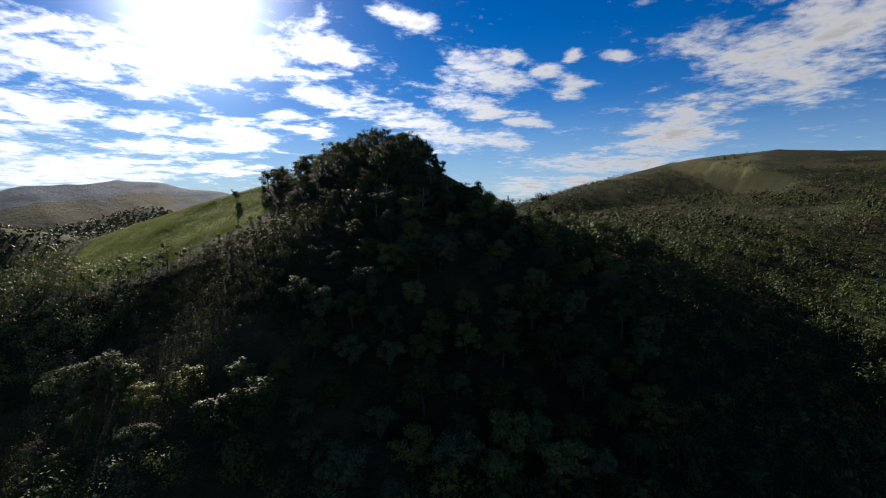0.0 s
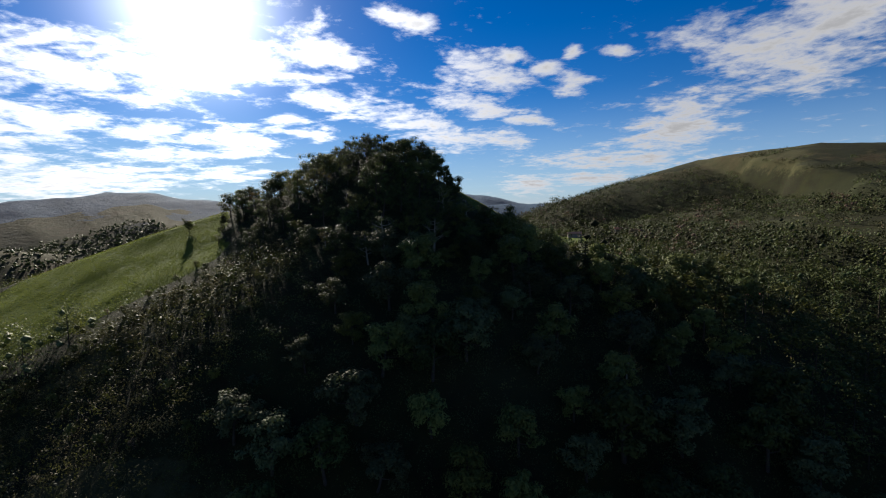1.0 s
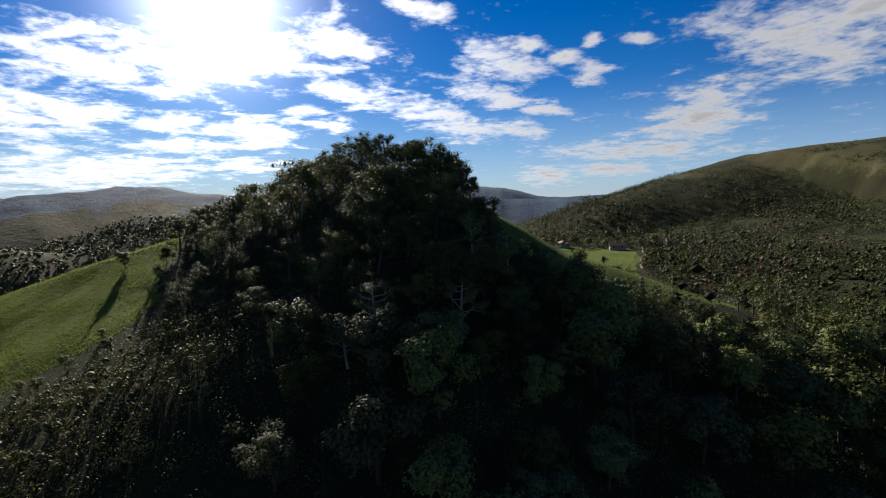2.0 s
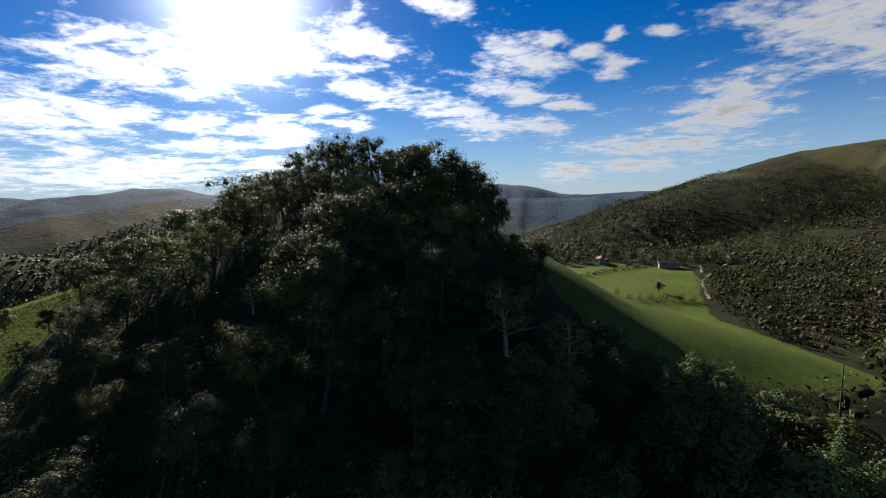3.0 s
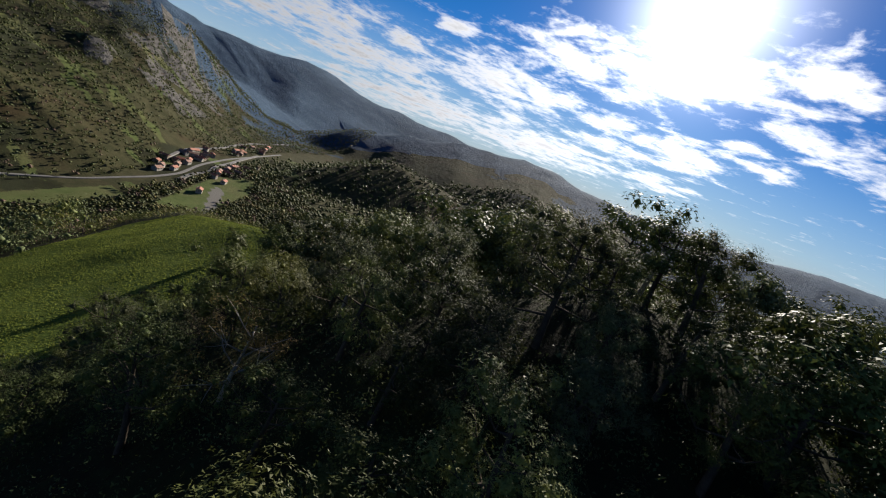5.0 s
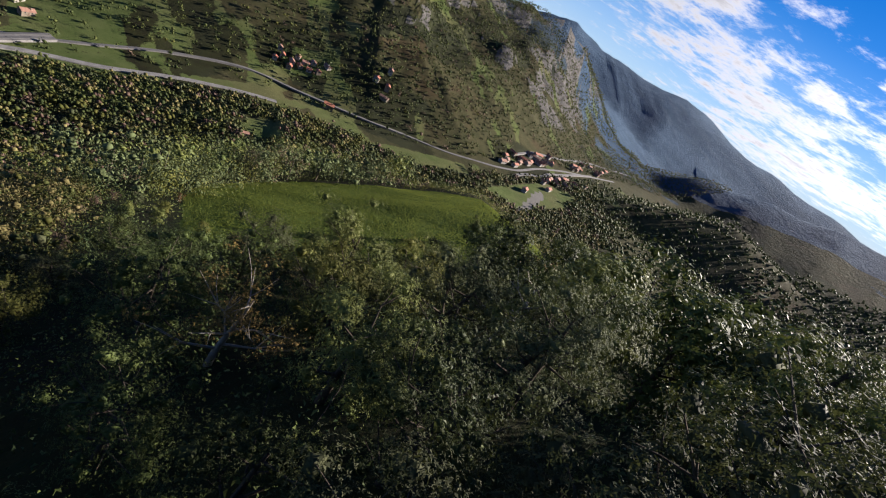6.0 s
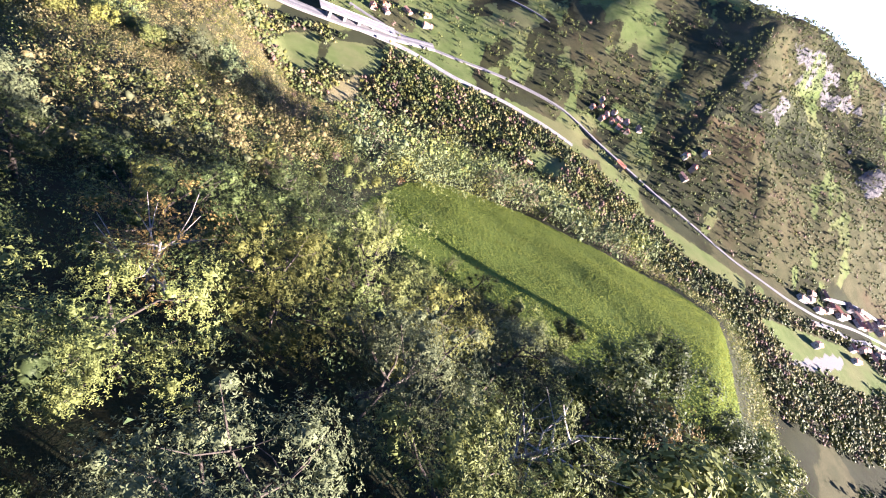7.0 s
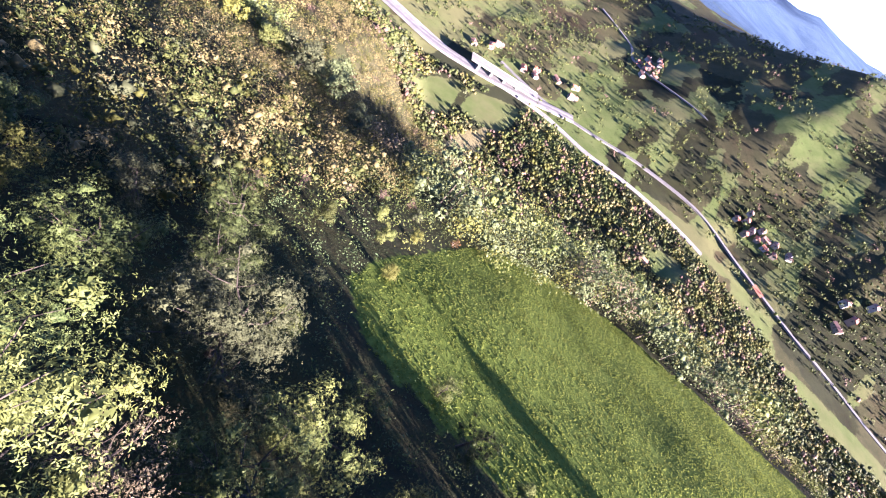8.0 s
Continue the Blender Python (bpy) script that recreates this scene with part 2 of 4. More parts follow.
    relief = n.math("ADD", relief, n.math("MULTIPLY", n.math("MULTIPLY", canopy, attribute("far_hazed")), 9.0))
    relief = n.math("ADD", relief, n.math("MULTIPLY", n.math("MULTIPLY", n.noise(where, 0.02, 7, 0.7), attribute("far_hazed")), 9.0))
    relief = n.math("ADD", relief, n.math("MULTIPLY", n.math("MULTIPLY", n.noise(where, 0.22, 6, 0.75), attribute("rock")), 5.0))
    bump(n, bsdf, relief, 0.7, 1.0)
    return m


GROUND = ground_material()

# ---- the lie of the land: metres, x to the east of the first heading, y ahead ----
def smooth(v, a, b):
    k = np.clip((v - a) / (b - a), 0, 1)
    return k * k * (3 - 2 * k)


def soft_max(a, b, k):
    h = np.clip(0.5 + 0.5 * (a - b) / k, 0, 1)
    return b + (a - b) * h + k * h * (1 - h)


def soft_min(a, b, k):
    return -soft_max(-a, -b, k)


def lattice(x, y, seed):
    n = np.sin(x * 127.1 + y * 311.7 + seed * 74.7) * 43758.5453
    return n - np.floor(n)


def rough(x, y, size, seed=0, octaves=4):
    """Value noise round 0, about -1 to 1."""
    total, gain, scale = 0.0, 1.0, 1.0 / size
    for octave in range(octaves):
        u, v = x * scale + 17.3 * octave, y * scale - 9.1 * octave
        i, j = np.floor(u), np.floor(v)
        a, b = u - i, v - j
        a, b = a * a * (3 - 2 * a), b * b * (3 - 2 * b)
        w = ((lattice(i, j, seed) * (1 - a) + lattice(i + 1, j, seed) * a) * (1 - b)
             + (lattice(i, j + 1, seed) * (1 - a) + lattice(i + 1, j + 1, seed) * a) * b)
        total, gain, scale = total + (w * 2 - 1) * gain, gain * 0.5, scale * 2.03
    return total / 1.6


def along(x, y, line):
    """Distance to a polyline, the height along it, the side (+1 to its right) and the stretch of it."""
    best = np.full(np.shape(x), 1e9)
    height, side, way = np.zeros(np.shape(x)), np.zeros(np.shape(x)), np.zeros(np.shape(x))
    run = 0.0
    for (ax, ay, az), (bx, by, bz) in zip(line, line[1:]):
        ux, uy = bx - ax, by - ay
        length = math.hypot(ux, uy)
        k = np.clip(((x - ax) * ux + (y - ay) * uy) / length ** 2, 0, 1)
        d = np.hypot(x - ax - k * ux, y - ay - k * uy)
        near = d < best
        best = np.where(near, d, best)
        height = np.where(near, az + k * (bz - az), height)
        side = np.where(near, np.sign((x - ax) * uy - (y - ay) * ux), side)
        way = np.where(near, run + k * length, way)
        run += length
    return best, height, side, way


HUB = (-25.0, 155.0, 28.0)
# the valley's floor, from far up-stream past the village down to the motorway
VALLEY = [(-1500, 1350, -35), (-900, 800, -48), (-560, 380, -60), (-430, 262, -64), (-350, 195, -70), (-305, 120, -77),
          (-292, 62, -81), (-262, 22, -87), (-215, -22, -96), (-160, -70, -104), (-90, -170, -112), (60, -420, -125), (200, -900, -140)]
# crest of the slope to the right of the hill
CREST = [(10, 358, -31), (125, 424, 16), (240, 476, 47), (300, 420, 52), (380, 350, 42), (480, 250, 30), (600, 60, 18)]
# the spur south of the gully
SPUR = [(140, -160, -34), (40, -60, -44), (-20, 5, -48), (-76, 46, -50), (-100, 60, -70)]
# the wooded spur up the valley
UP_SPUR = [(-408, 296, -68), (-440, 350, -50), (-456, 405, -36), (-470, 470, -19), (-446, 530, -30), (-400, 620, -52)]
# sky line by heading, in degrees of elevation from the hub
WALL_AZ = [60, 66, 70, 74, 77, 80, 83, 87, 90, 95, 100, 107, 115, 122, 130, 140, 160, 185]
WALL_EL = [-12, -10, -8, -4.5, -1, 2.0, 3.1, 2.4, 1.6, 1.0, 1.3, -0.6, -1.7, -5.0, -8.5, -11, -12, -12]
BLUE_AZ = [-95, -60, -40, -22, -10, -6, 0, 6, 15, 25, 33, 40, 45, 50, 57, 63, 68, 73, 78, 82, 89, 96, 130]
BLUE_EL = [2, 2, 1, -0.3, 0.1, 1.0, 1.6, 1.5, 0.8, 0.3, 0.3, 0.5, 0.4, 1.2, 1.3, 2.1, 2.8, 2.4, 2.0, 3.0, 1.2, -8, -12]
MIDDLE_AZ = [-45, -32, -16, -5, 5, 14, 22, 28, 33, 36.6, 40, 44, 48, 54, 60, 66, 72]
MIDDLE_EL = [-7, -3.5, -1.2, -0.8, -1.6, -2.4, -1.2, 0.3, 0.9, 1.5, 1.2, 0.8, 0.2, -1.0, -2.6, -5, -9]


def land(x, y):
    """Height of the ground."""
    x, y = np.asarray(x, float), np.asarray(y, float)
    # the wooded hill
    ex, ey = x + 24, y - 168
    ex = np.where(ex > 0, 0.62 * np.minimum(ex, 40) + 0.36 * np.maximum(0, ex - 40), 0.88 * ex)
    ey = np.where(ey < 0, 0.59 * ey, 0.48 * ey)
    hill = 28.0 - np.sqrt(ex ** 2 + ey ** 2 + 36) - 0.25 * np.maximum(0, 104 - y) * smooth(x, -46, -22) - 4.5 * np.exp(-((x + 35) / 13) ** 2 - ((y - 135) / 13) ** 2)
    # its western shoulder with the hay meadow
    tip = 0.32 * np.maximum(0, 116 - y) + 0.014 * np.maximum(0, x + 54) ** 2 + 0.55 * np.maximum(0, -(x + 138)) + 0.5 * np.maximum(0, y - 170) + 0.012 * np.maximum(0, y - 170) ** 2
    shoulder = -15.5 + 0.30 * (x + 85) + 0.44 * (y - 130) - tip
    high = soft_max(hill, shoulder, 3.0)
    # the brushy spur to the south, over the gully
    d, z, _, _ = along(x, y, SPUR)
    south = z + 3 - np.sqrt((0.42 * d) ** 2 + 9)
    high = soft_max(high, south, 6.0)
    # the basin to the east with the farm, and the slope beyond it
    basin = -13 + 0.035 * np.clip(y - 220, -300, 130) - 0.22 * np.maximum(0, 172 - y) - 0.25 * np.maximum(0, 20 - x) * smooth(y, 225, 330)
    basin = basin - 0.34 * np.maximum(0, y - 322) + 0.14 * np.clip(x - 75, 0, 120) - 0.6 * np.maximum(0, -20 - x)
    d, z, _, _ = along(x, y, CREST)
    slope = z + 4 - np.sqrt((0.235 * d) ** 2 + 16)
    east = soft_max(basin, slope, 8.0)
    up = soft_max(high, east, 5.0)
    up = up + rough(x, y, 45, 3) * 1.2 + rough(x, y, 12, 5, 3) * 0.3
    up = soft_max(up, -150 + 0 * x, 20)
    # the valley cut
    d, floor, side, _ = along(x, y, VALLEY)
    bank = floor + 0.62 * np.maximum(0, d - 26) - 0.0003 * np.maximum(0, d - 26) ** 2
    near = soft_max(soft_min(up, bank, 9.0), floor, 5.0)
    # the mountain over the valley
    px, py = x - HUB[0], y - HUB[1]
    r = np.hypot(px, py)
    az = np.degrees(np.arctan2(-px, py))
    crest = np.interp(az, WALL_AZ, WALL_EL)
    top = HUB[2] + 600 * np.tan(np.radians(crest))
    k = np.clip(np.maximum(0, d - 20) / 255, 0, 4.5)
    rise = np.where(k < 1, 0.85 * k + 0.15 * k * k, 1 - 0.45 * (k - 1))
    rib = (rough(x, y, 120, 11) * 15 - np.abs(rough(x, y, 75, 14, 6)) * 12 + 4) * smooth(k, 0.1, 0.5) * (1 - smooth(k, 0.8, 1.0)) + rough(x, y, 30, 12) * 3.5 * smooth(k, 0.05, 0.3)
    wall = floor + (top - floor) * rise + rib * (1 - 0.65 * smooth(az, 100, 112))
    ground = np.where(side > 0, wall, near)
    ground = np.where(az < 60, np.where(side > 0, np.maximum(wall, floor), near), ground)
    # ranges further off
    def ridge(table_az, table_el, far, deep, seed):
        el = np.interp(az, table_az, table_el) + 0.22 * rough(az, 0 * az + seed, 3.0, seed)
        peak = HUB[2] + far * np.tan(np.radians(el))
        spurs = (0.35 - np.abs(rough(az * far * 0.0175, r * 0.30, far * 0.06, seed, 6))) * far * 0.004
        return peak - np.abs(r - far) * deep + spurs * smooth(np.abs(r - far), -far * 0.005, far * 0.08)
    middle = ridge(MIDDLE_AZ, MIDDLE_EL, 900, 0.24, 21)
    blue = ridge(BLUE_AZ, BLUE_EL, 2100, 0.27, 22)
    sd, sz, _, _ = along(x, y, UP_SPUR)
    spur = sz + 3 - np.sqrt((0.42 * sd) ** 2 + 9)
    ground = soft_max(ground, spur, 4)
    ground = np.where(r > 300, soft_max(ground, middle, 12), ground)
    ground = np.where(r > 700, soft_max(ground, blue, 12), ground)
    return soft_max(ground, -160 - 0.12 * np.maximum(0, r - 800) * smooth(az, 96, 106), 10)


def z_at(x, y):
    return float(land(np.array([x]), np.array([y]))[0])


def inside(x, y, ring):
    """How far inside a closed outline a place lies (metres, negative outside)."""
    x, y = np.asarray(x, float), np.asarray(y, float)
    odd = np.zeros(x.shape, bool)
    best = np.full(x.shape, 1e9)
    for (ax, ay), (bx, by) in zip(ring, ring[1:] + ring[:1]):
        with np.errstate(divide="ignore", invalid="ignore"):
            odd ^= ((ay > y) != (by > y)) & (x < (bx - ax) * (y - ay) / (by - ay + 1e-12) + ax)
        ux, uy = bx - ax, by - ay
        k = np.clip(((x - ax) * ux + (y - ay) * uy) / (ux * ux + uy * uy), 0, 1)
        best = np.minimum(best, np.hypot(x - ax - k * ux, y - ay - k * uy))
    return np.where(odd, best, -best)


MEADOW = [(-53, 137), (-58, 133.5), (-65, 130), (-74, 125.5), (-86, 122), (-98, 126), (-106, 131), (-115, 142), (-124, 152), (-130, 162), (-127, 170),
          (-104, 173), (-82, 174), (-66, 171), (-62, 164), (-58.5, 151), (-52.5, 143.5)]
BRUSHY = [(-34, 129), (-40, 131), (-50, 124), (-64, 117), (-72, 110), (-58, 111), (-44, 114), (-34, 121)]
PASTURE = [(-7, 190), (-3, 172), (0.5, 162), (3, 154), (8, 150), (17, 152), (29, 156), (44, 164), (57, 178), (57, 200), (51, 222), (58, 244), (67, 264), (73, 290),
           (50, 300), (22, 294), (10, 250), (4, 215)]
# ---- ground: one sheet, fine near the hill, out to the horizon ----
def spaced(points):
    """Stations with a given step from point to point."""
    out = []
    for (a, step), (b, _) in zip(points, points[1:]):
        out += list(np.linspace(a, b, max(2, int((b - a) / step)), endpoint=False))
    return np.array(out + [points[-1][0]])


def sheet_mesh(name, xs, ys, height):
    gx, gy = np.meshgrid(xs, ys)
    gz = height(gx, gy)
    verts = np.stack([gx, gy, gz], -1).reshape(-1, 3)
    w, h = len(xs), len(ys)
    i = np.arange((w - 1) * (h - 1))
    a = i // (w - 1) * w + i % (w - 1)
    quads = np.stack([a, a + 1, a + 1 + w, a + w], -1)
    me = bpy.data.meshes.new(name)
    me.from_pydata(verts.tolist(), [], quads.tolist())
    me.polygons.foreach_set("use_smooth", np.ones(len(quads), bool))
    return me, gx.ravel(), gy.ravel(), gz.ravel()


# lanes and water: plan and half width
ROAD = [(-205, -70), (-226, -41), (-252, -20), (-279, 0), (-298, 20), (-311, 39), (-320, 76), (-328, 113), (-341, 140), (-350, 171), (-372, 208), (-392, 230), (-425, 250), (-470, 285), (-560, 370)]
MOTORWAY = [(60, -330), (-60, -190), (-120, -108), (-158, -66), (-190, -48), (-212, -40), (-228, -34), (-243, -30)]
RIVER = [(-20, -260), (-110, -130), (-175, -58), (-205, -40), (-222, -28), (-238, -2), (-262, 21), (-279, 44), (-292, 70), (-306, 112), (-322, 150), (-345, 188), (-372, 218), (-400, 240), (-430, 262), (-560, 385)]
FIELD_OF_HAY = [(-136, 27), (-157, 3), (-176, -5), (-163, 17), (-148, 26)]
GREENS = [
    [(-120, -8), (-150, -36), (-172, -40), (-150, -4)], [(-160, -14), (-176, -34), (-205, -28), (-190, -8), (-176, -2)],
    [(-262, 14), (-292, 40), (-304, 76), (-296, 78), (-284, 52), (-266, 30)],
    [(-300, 120), (-316, 140), (-344, 184), (-330, 190), (-304, 156)], [(-318, 200), (-356, 226), (-402, 258), (-410, 292), (-360, 270), (-318, 232)],
    [(-252, 62), (-262, 74), (-250, 86), (-238, 78)], [(-330, 56), (-352, 40), (-366, 56), (-346, 74)],
    [(-318, -96), (-352, -76), (-372, -100), (-340, -128)], [(52, 330), (96, 318), (110, 352), (70, 372)], [(98, 106), (124, 100), (132, 126), (106, 130)],
]

XS = spaced([(-4200, 160), (-1600, 55), (-700, 9), (-430, 4.5), (-150, 2.2), (70, 5), (200, 9), (650, 60), (1600, 200), (4200, 200)])
YS = spaced([(-1500, 110), (-450, 16), (-140, 4.5), (30, 2.6), (200, 4), (320, 8), (800, 45), (2000, 130), (4300, 130)])
me, gx, gy, gz = sheet_mesh("ground", XS, YS, land)
hub_r = np.hypot(gx - HUB[0], gy - HUB[1])
valley_d, _, valley_side, valley_way = along(gx, gy, VALLEY)


def fade(d, width):
    return np.clip(0.5 + d / width, 0, 1)


def flat_line(line):
    return [(x, y, 0.0) for x, y in line]


patch = rough(gx, gy, 60, 31)
plots = rough(gx * 0.8 + gy * 0.6, (gy * 0.8 - gx * 0.6) * 2.2, 40, 33, 3)
grass = np.maximum(fade(inside(gx, gy, MEADOW), 2.5), fade(inside(gx, gy, PASTURE), 4.0))
field = 0 * gx
for ring in GREENS:
    field = np.maximum(field, fade(inside(gx, gy, ring), 5.0))
hub_az = np.degrees(np.arctan2(HUB[0] - gx, gy - HUB[1]))
field = np.maximum(field, 0.64 * smooth(plots + 0.24 * smooth(hub_az, 94, 106), 0.22, 0.42) * (hub_r > 230) * (hub_r < 900) * (hub_az > 64))
heath = smooth(patch, -0.35, 0.05) * (hub_r > 150) * (hub_r < 780) * np.where(gx < 0, np.where(valley_side > 0, 0.75, 1.0), 0.75 * smooth(gz, 18, 30))
spur_d, _, _, _ = along(gx, gy, SPUR)
heath = np.maximum(heath, smooth(-spur_d, -75, -45) * (gy < 92))
heath = np.maximum(heath, fade(inside(gx, gy, BRUSHY), 6.0))
steep = np.hypot(land(gx + 6, gy) - land(gx - 6, gy), land(gx, gy + 6) - land(gx, gy - 6)) / 12
rock = (valley_side > 0) * smooth(valley_d, 80, 150) * smooth(steep + 0.45 * rough(gx, gy, 26, 41, 5), 0.62, 0.86) * (hub_r < 1100)
rock = rock * smooth(hub_az, 73, 79) * (1 - 0.8 * smooth(hub_az, 98, 104))
cliff = np.exp(-((hub_az - 80) / 6.0) ** 2) * (valley_side > 0) * smooth(valley_d, 50, 100) * (hub_r < 1100)
rock = np.maximum(rock, cliff * smooth(rough(gx, gy, 30, 43, 5) + 0.25 * smooth(steep, 0.4, 0.8), 0.0, 0.25))
hay = fade(inside(gx, gy, FIELD_OF_HAY), 4.0)
RIVER_BAR = [(-292, 222), (-330, 234), (-366, 246), (-376, 253), (-364, 255), (-330, 241), (-294, 228)]
gravel = 0 * gx
gravel = np.maximum(gravel, fade(inside(gx, gy, RIVER_BAR), 3.0))
# the last mask, by distance, carries the painted haze
for key, values in (("grass", grass), ("field", field), ("heath", heath), ("rock", rock), ("hay", hay), ("gravel", gravel), ("far_hazed", smooth(hub_r, 600, 820))):
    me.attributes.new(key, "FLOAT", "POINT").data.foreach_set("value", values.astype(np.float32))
me.materials.append(GROUND)
ground = tagged(new("ground", me), "grassy and wooded hill country cut by a deep valley", "ground", kind="structure")


def resampled(line, step):
    pts = [np.array(line[0], float)]
    for a, b in zip(line, line[1:]):
        a, b = np.array(a, float), np.array(b, float)
        n = max(1, int(np.linalg.norm(b - a) / step))
        pts += [a + (b - a) * k / n for k in range(1, n + 1)]
    pts = np.array(pts)
    for _ in range(6):
        pts[1:-1] = 0.25 * pts[:-2] + 0.5 * pts[1:-1] + 0.25 * pts[2:]
    return pts


def lane(name, line, half, lift, mat, label, category, level=None):
    """A strip with edges that follows the ground."""
    pts = resampled(line, 3.5)
    way = np.gradient(pts, axis=0)
    way /= np.linalg.norm(way, axis=1, keepdims=True)
    side = np.stack([way[:, 1], -way[:, 0]], 1)
    z = np.maximum.reduce([land(*(pts + side * k * half).T) for k in (-1, 0, 1)]) + lift
    z = np.convolve(np.pad(z, 4, "edge"), np.ones(9) / 9, "valid") if level is None else np.full(len(pts), level)
    verts, faces = [], []
    for p, s, h in zip(pts, side, z):
        for k, drop in ((-1.15, 0.9), (-1.0, 0.0), (1.0, 0.0), (1.15, 0.9)):
            verts.append((*(p + s * k * half), h - drop))
    for i in range(len(pts) - 1):
        for k in range(3):
            faces.append((4 * i + k, 4 * i + k + 1, 4 * i + k + 5, 4 * i + k + 4))
    me = bpy.data.meshes.new(name)
    me.from_pydata(verts, [], faces)
    me.materials.append(mat)
    return tagged(new(name, me), label, category, kind="structure"), pts, z


ASPHALT = plain("pale_asphalt", (0.094, 0.090, 0.084), 0.25, 4.0, 0.9)
CONCRETE = plain("concrete", (0.109, 0.104, 0.096), 0.3, 4.0, 0.85)
lane("road", ROAD, 1.2, 0.3, ASPHALT, "narrow pale asphalt valley road", "road")
lane("motorway", MOTORWAY, 3.2, 1.4, CONCRETE, "pale grey motorway on an embankment", "road")
def beside(line, off):
    pts = resampled(line, 9.0)
    way = np.gradient(pts, axis=0)
    way /= np.linalg.norm(way, axis=1, keepdims=True)
    return [tuple(p) for p in pts + np.stack([way[:, 1], -way[:, 0]], 1) * off]


TARMAC = plain("dark_tarmac", (0.070, 0.068, 0.066), 0.25, 4.0, 0.9)
for off in (-1.75, 1.75):
    lane("carriageway", beside(MOTORWAY, off), 0.85, 1.6, TARMAC, "dark tarmac carriageway of the motorway", "road")
lane("village_street", [(-377, 227), (-398, 240), (-410, 256), (-428, 262), (-450, 280), (-480, 300), (-520, 330)], 1.5, 0.5, CONCRETE, "pale village street", "road")
lane("river_bed", RIVER[1:9], 1.9, 0.25, plain("river_gravel", (0.150, 0.144, 0.130), 0.45, 5.0, 0.95, 0.05), "pale stony river bed beside the road", "river")
lane("terrace_lane", [(-420, 224), (-456, 245), (-500, 284), (-560, 326), (-620, 380), (-660, 420)], 1.2, 0.6, CONCRETE, "pale lane under the cliff above the village", "road")
lane("hill_lane", [(-345, -190), (-352, -140), (-332, -112), (-338, -80), (-352, -40)], 1.0, 0.5, CONCRETE, "pale lane up the far slope", "road")
lane("farm_track", [(58, 238), (66, 262), (84, 284), (110, 300)], 0.4, 0.06, plain("earth", (0.13, 0.105, 0.065), 0.25, 2.0, 0.95), "earth farm track along the pasture", "road")

# ---- trees ----
def mesh_from(name, verts, faces, mats, index=None, soft=False):
    """A mesh from arrays of corners and of quads."""
    me = bpy.data.meshes.new(name)
    verts, faces = np.asarray(verts, np.float32), np.asarray(faces, np.int32)
    me.vertices.add(len(verts))
    me.vertices.foreach_set("co", verts.ravel())
    size = faces.shape[1]
    me.loops.add(faces.size)
    me.loops.foreach_set("vertex_index", faces.ravel())
    me.polygons.add(len(faces))
    me.polygons.foreach_set("loop_start", np.arange(0, faces.size, size, dtype=np.int32))
    for m in mats:
        me.materials.append(m)
    if index is not None:
        me.polygons.foreach_set("material_index", np.asarray(index, np.int32))
    if soft:
        me.polygons.foreach_set("use_smooth", np.ones(len(faces), bool))
    me.update(calc_edges=True)
    me.validate()
    return me


def turned_faces(rng, n, out, scatter_by):
    """A facing, a side and a length direction for each leaf."""
    face = out + rng.normal(0, scatter_by, (n, 3)) + (0, 0, 0.25)
    face /= np.linalg.norm(face, axis=1, keepdims=True)
    side = np.cross(face, rng.normal(0, 1, (n, 3)))
    side /= np.linalg.norm(side, axis=1, keepdims=True) + 1e-9
    return face, side, np.cross(face, side)


def leaves(rng, centres, size, out, droop=0.0, scatter_by=0.38):
    """Single three-cornered leaves at the given places; out: the way each one faces."""
    n = len(centres)
    face, side, up = turned_faces(rng, n, out, scatter_by)
    s = size * rng.uniform(0.6, 1.35, (n, 1))
    corners = np.stack([centres - up * s * 0.8 - side * s * 0.1, centres + side * s * 0.55, centres + up * s * 0.85 - side * s * 0.25], 1)
    corners[..., 2] -= droop * s * rng.uniform(0, 1, (n, 1))
    return corners.reshape(-1, 3), np.arange(3 * n).reshape(n, 3)


def sprays(rng, centres, size, out, fingers):
    """Twig ends: each bears a whorl of narrow folded leaves that spread round its axis."""
    n = len(centres)
    face, side, up = turned_faces(rng, n, out, 0.34)
    verts, faces = [], []
    start = rng.uniform(0, 6.28, n)
    for k in range(fingers):
        g = start + 6.283 * k / fingers + rng.normal(0, 0.25, n)
        way = side * np.cos(g)[:, None] + up * np.sin(g)[:, None]
        wide = -side * np.sin(g)[:, None] + up * np.cos(g)[:, None]
        s = size * rng.uniform(0.7, 1.3, (n, 1))
        root = centres + way * s * 0.06 + face * s * rng.uniform(-0.35, 0.25, (n, 1))
        tip = root + way * s * 0.95 + face * s * rng.uniform(-0.20, 0.35, (n, 1))
        belly = root * 0.55 + tip * 0.45
        verts.append(np.stack([root - wide * s * 0.10, belly + wide * s * 0.27 + face * s * 0.05, tip], 1))
    v = np.concatenate(verts).reshape(-1, 3)
    return v, np.arange(len(v)).reshape(-1, 3)


def lumps(rng, centres, radii, flat=0.8):
    """Added cores that block light inside foliage: a jagged eight-sided knob at each place."""
    base = np.array([(1, 0, 0), (0, 1, 0), (-1, 0, 0), (0, -1, 0), (0, 0, 1), (0, 0, -1)], float)
    tri = np.array([(0, 1, 4), (1, 2, 4), (2, 3, 4), (3, 0, 4), (1, 0, 5), (2, 1, 5), (3, 2, 5), (0, 3, 5)])
    n = len(centres)
    v = centres[:, None] + (base + rng.normal(0, 0.22, (n, 6, 3))) * (1, 1, flat) * radii[:, None, None]
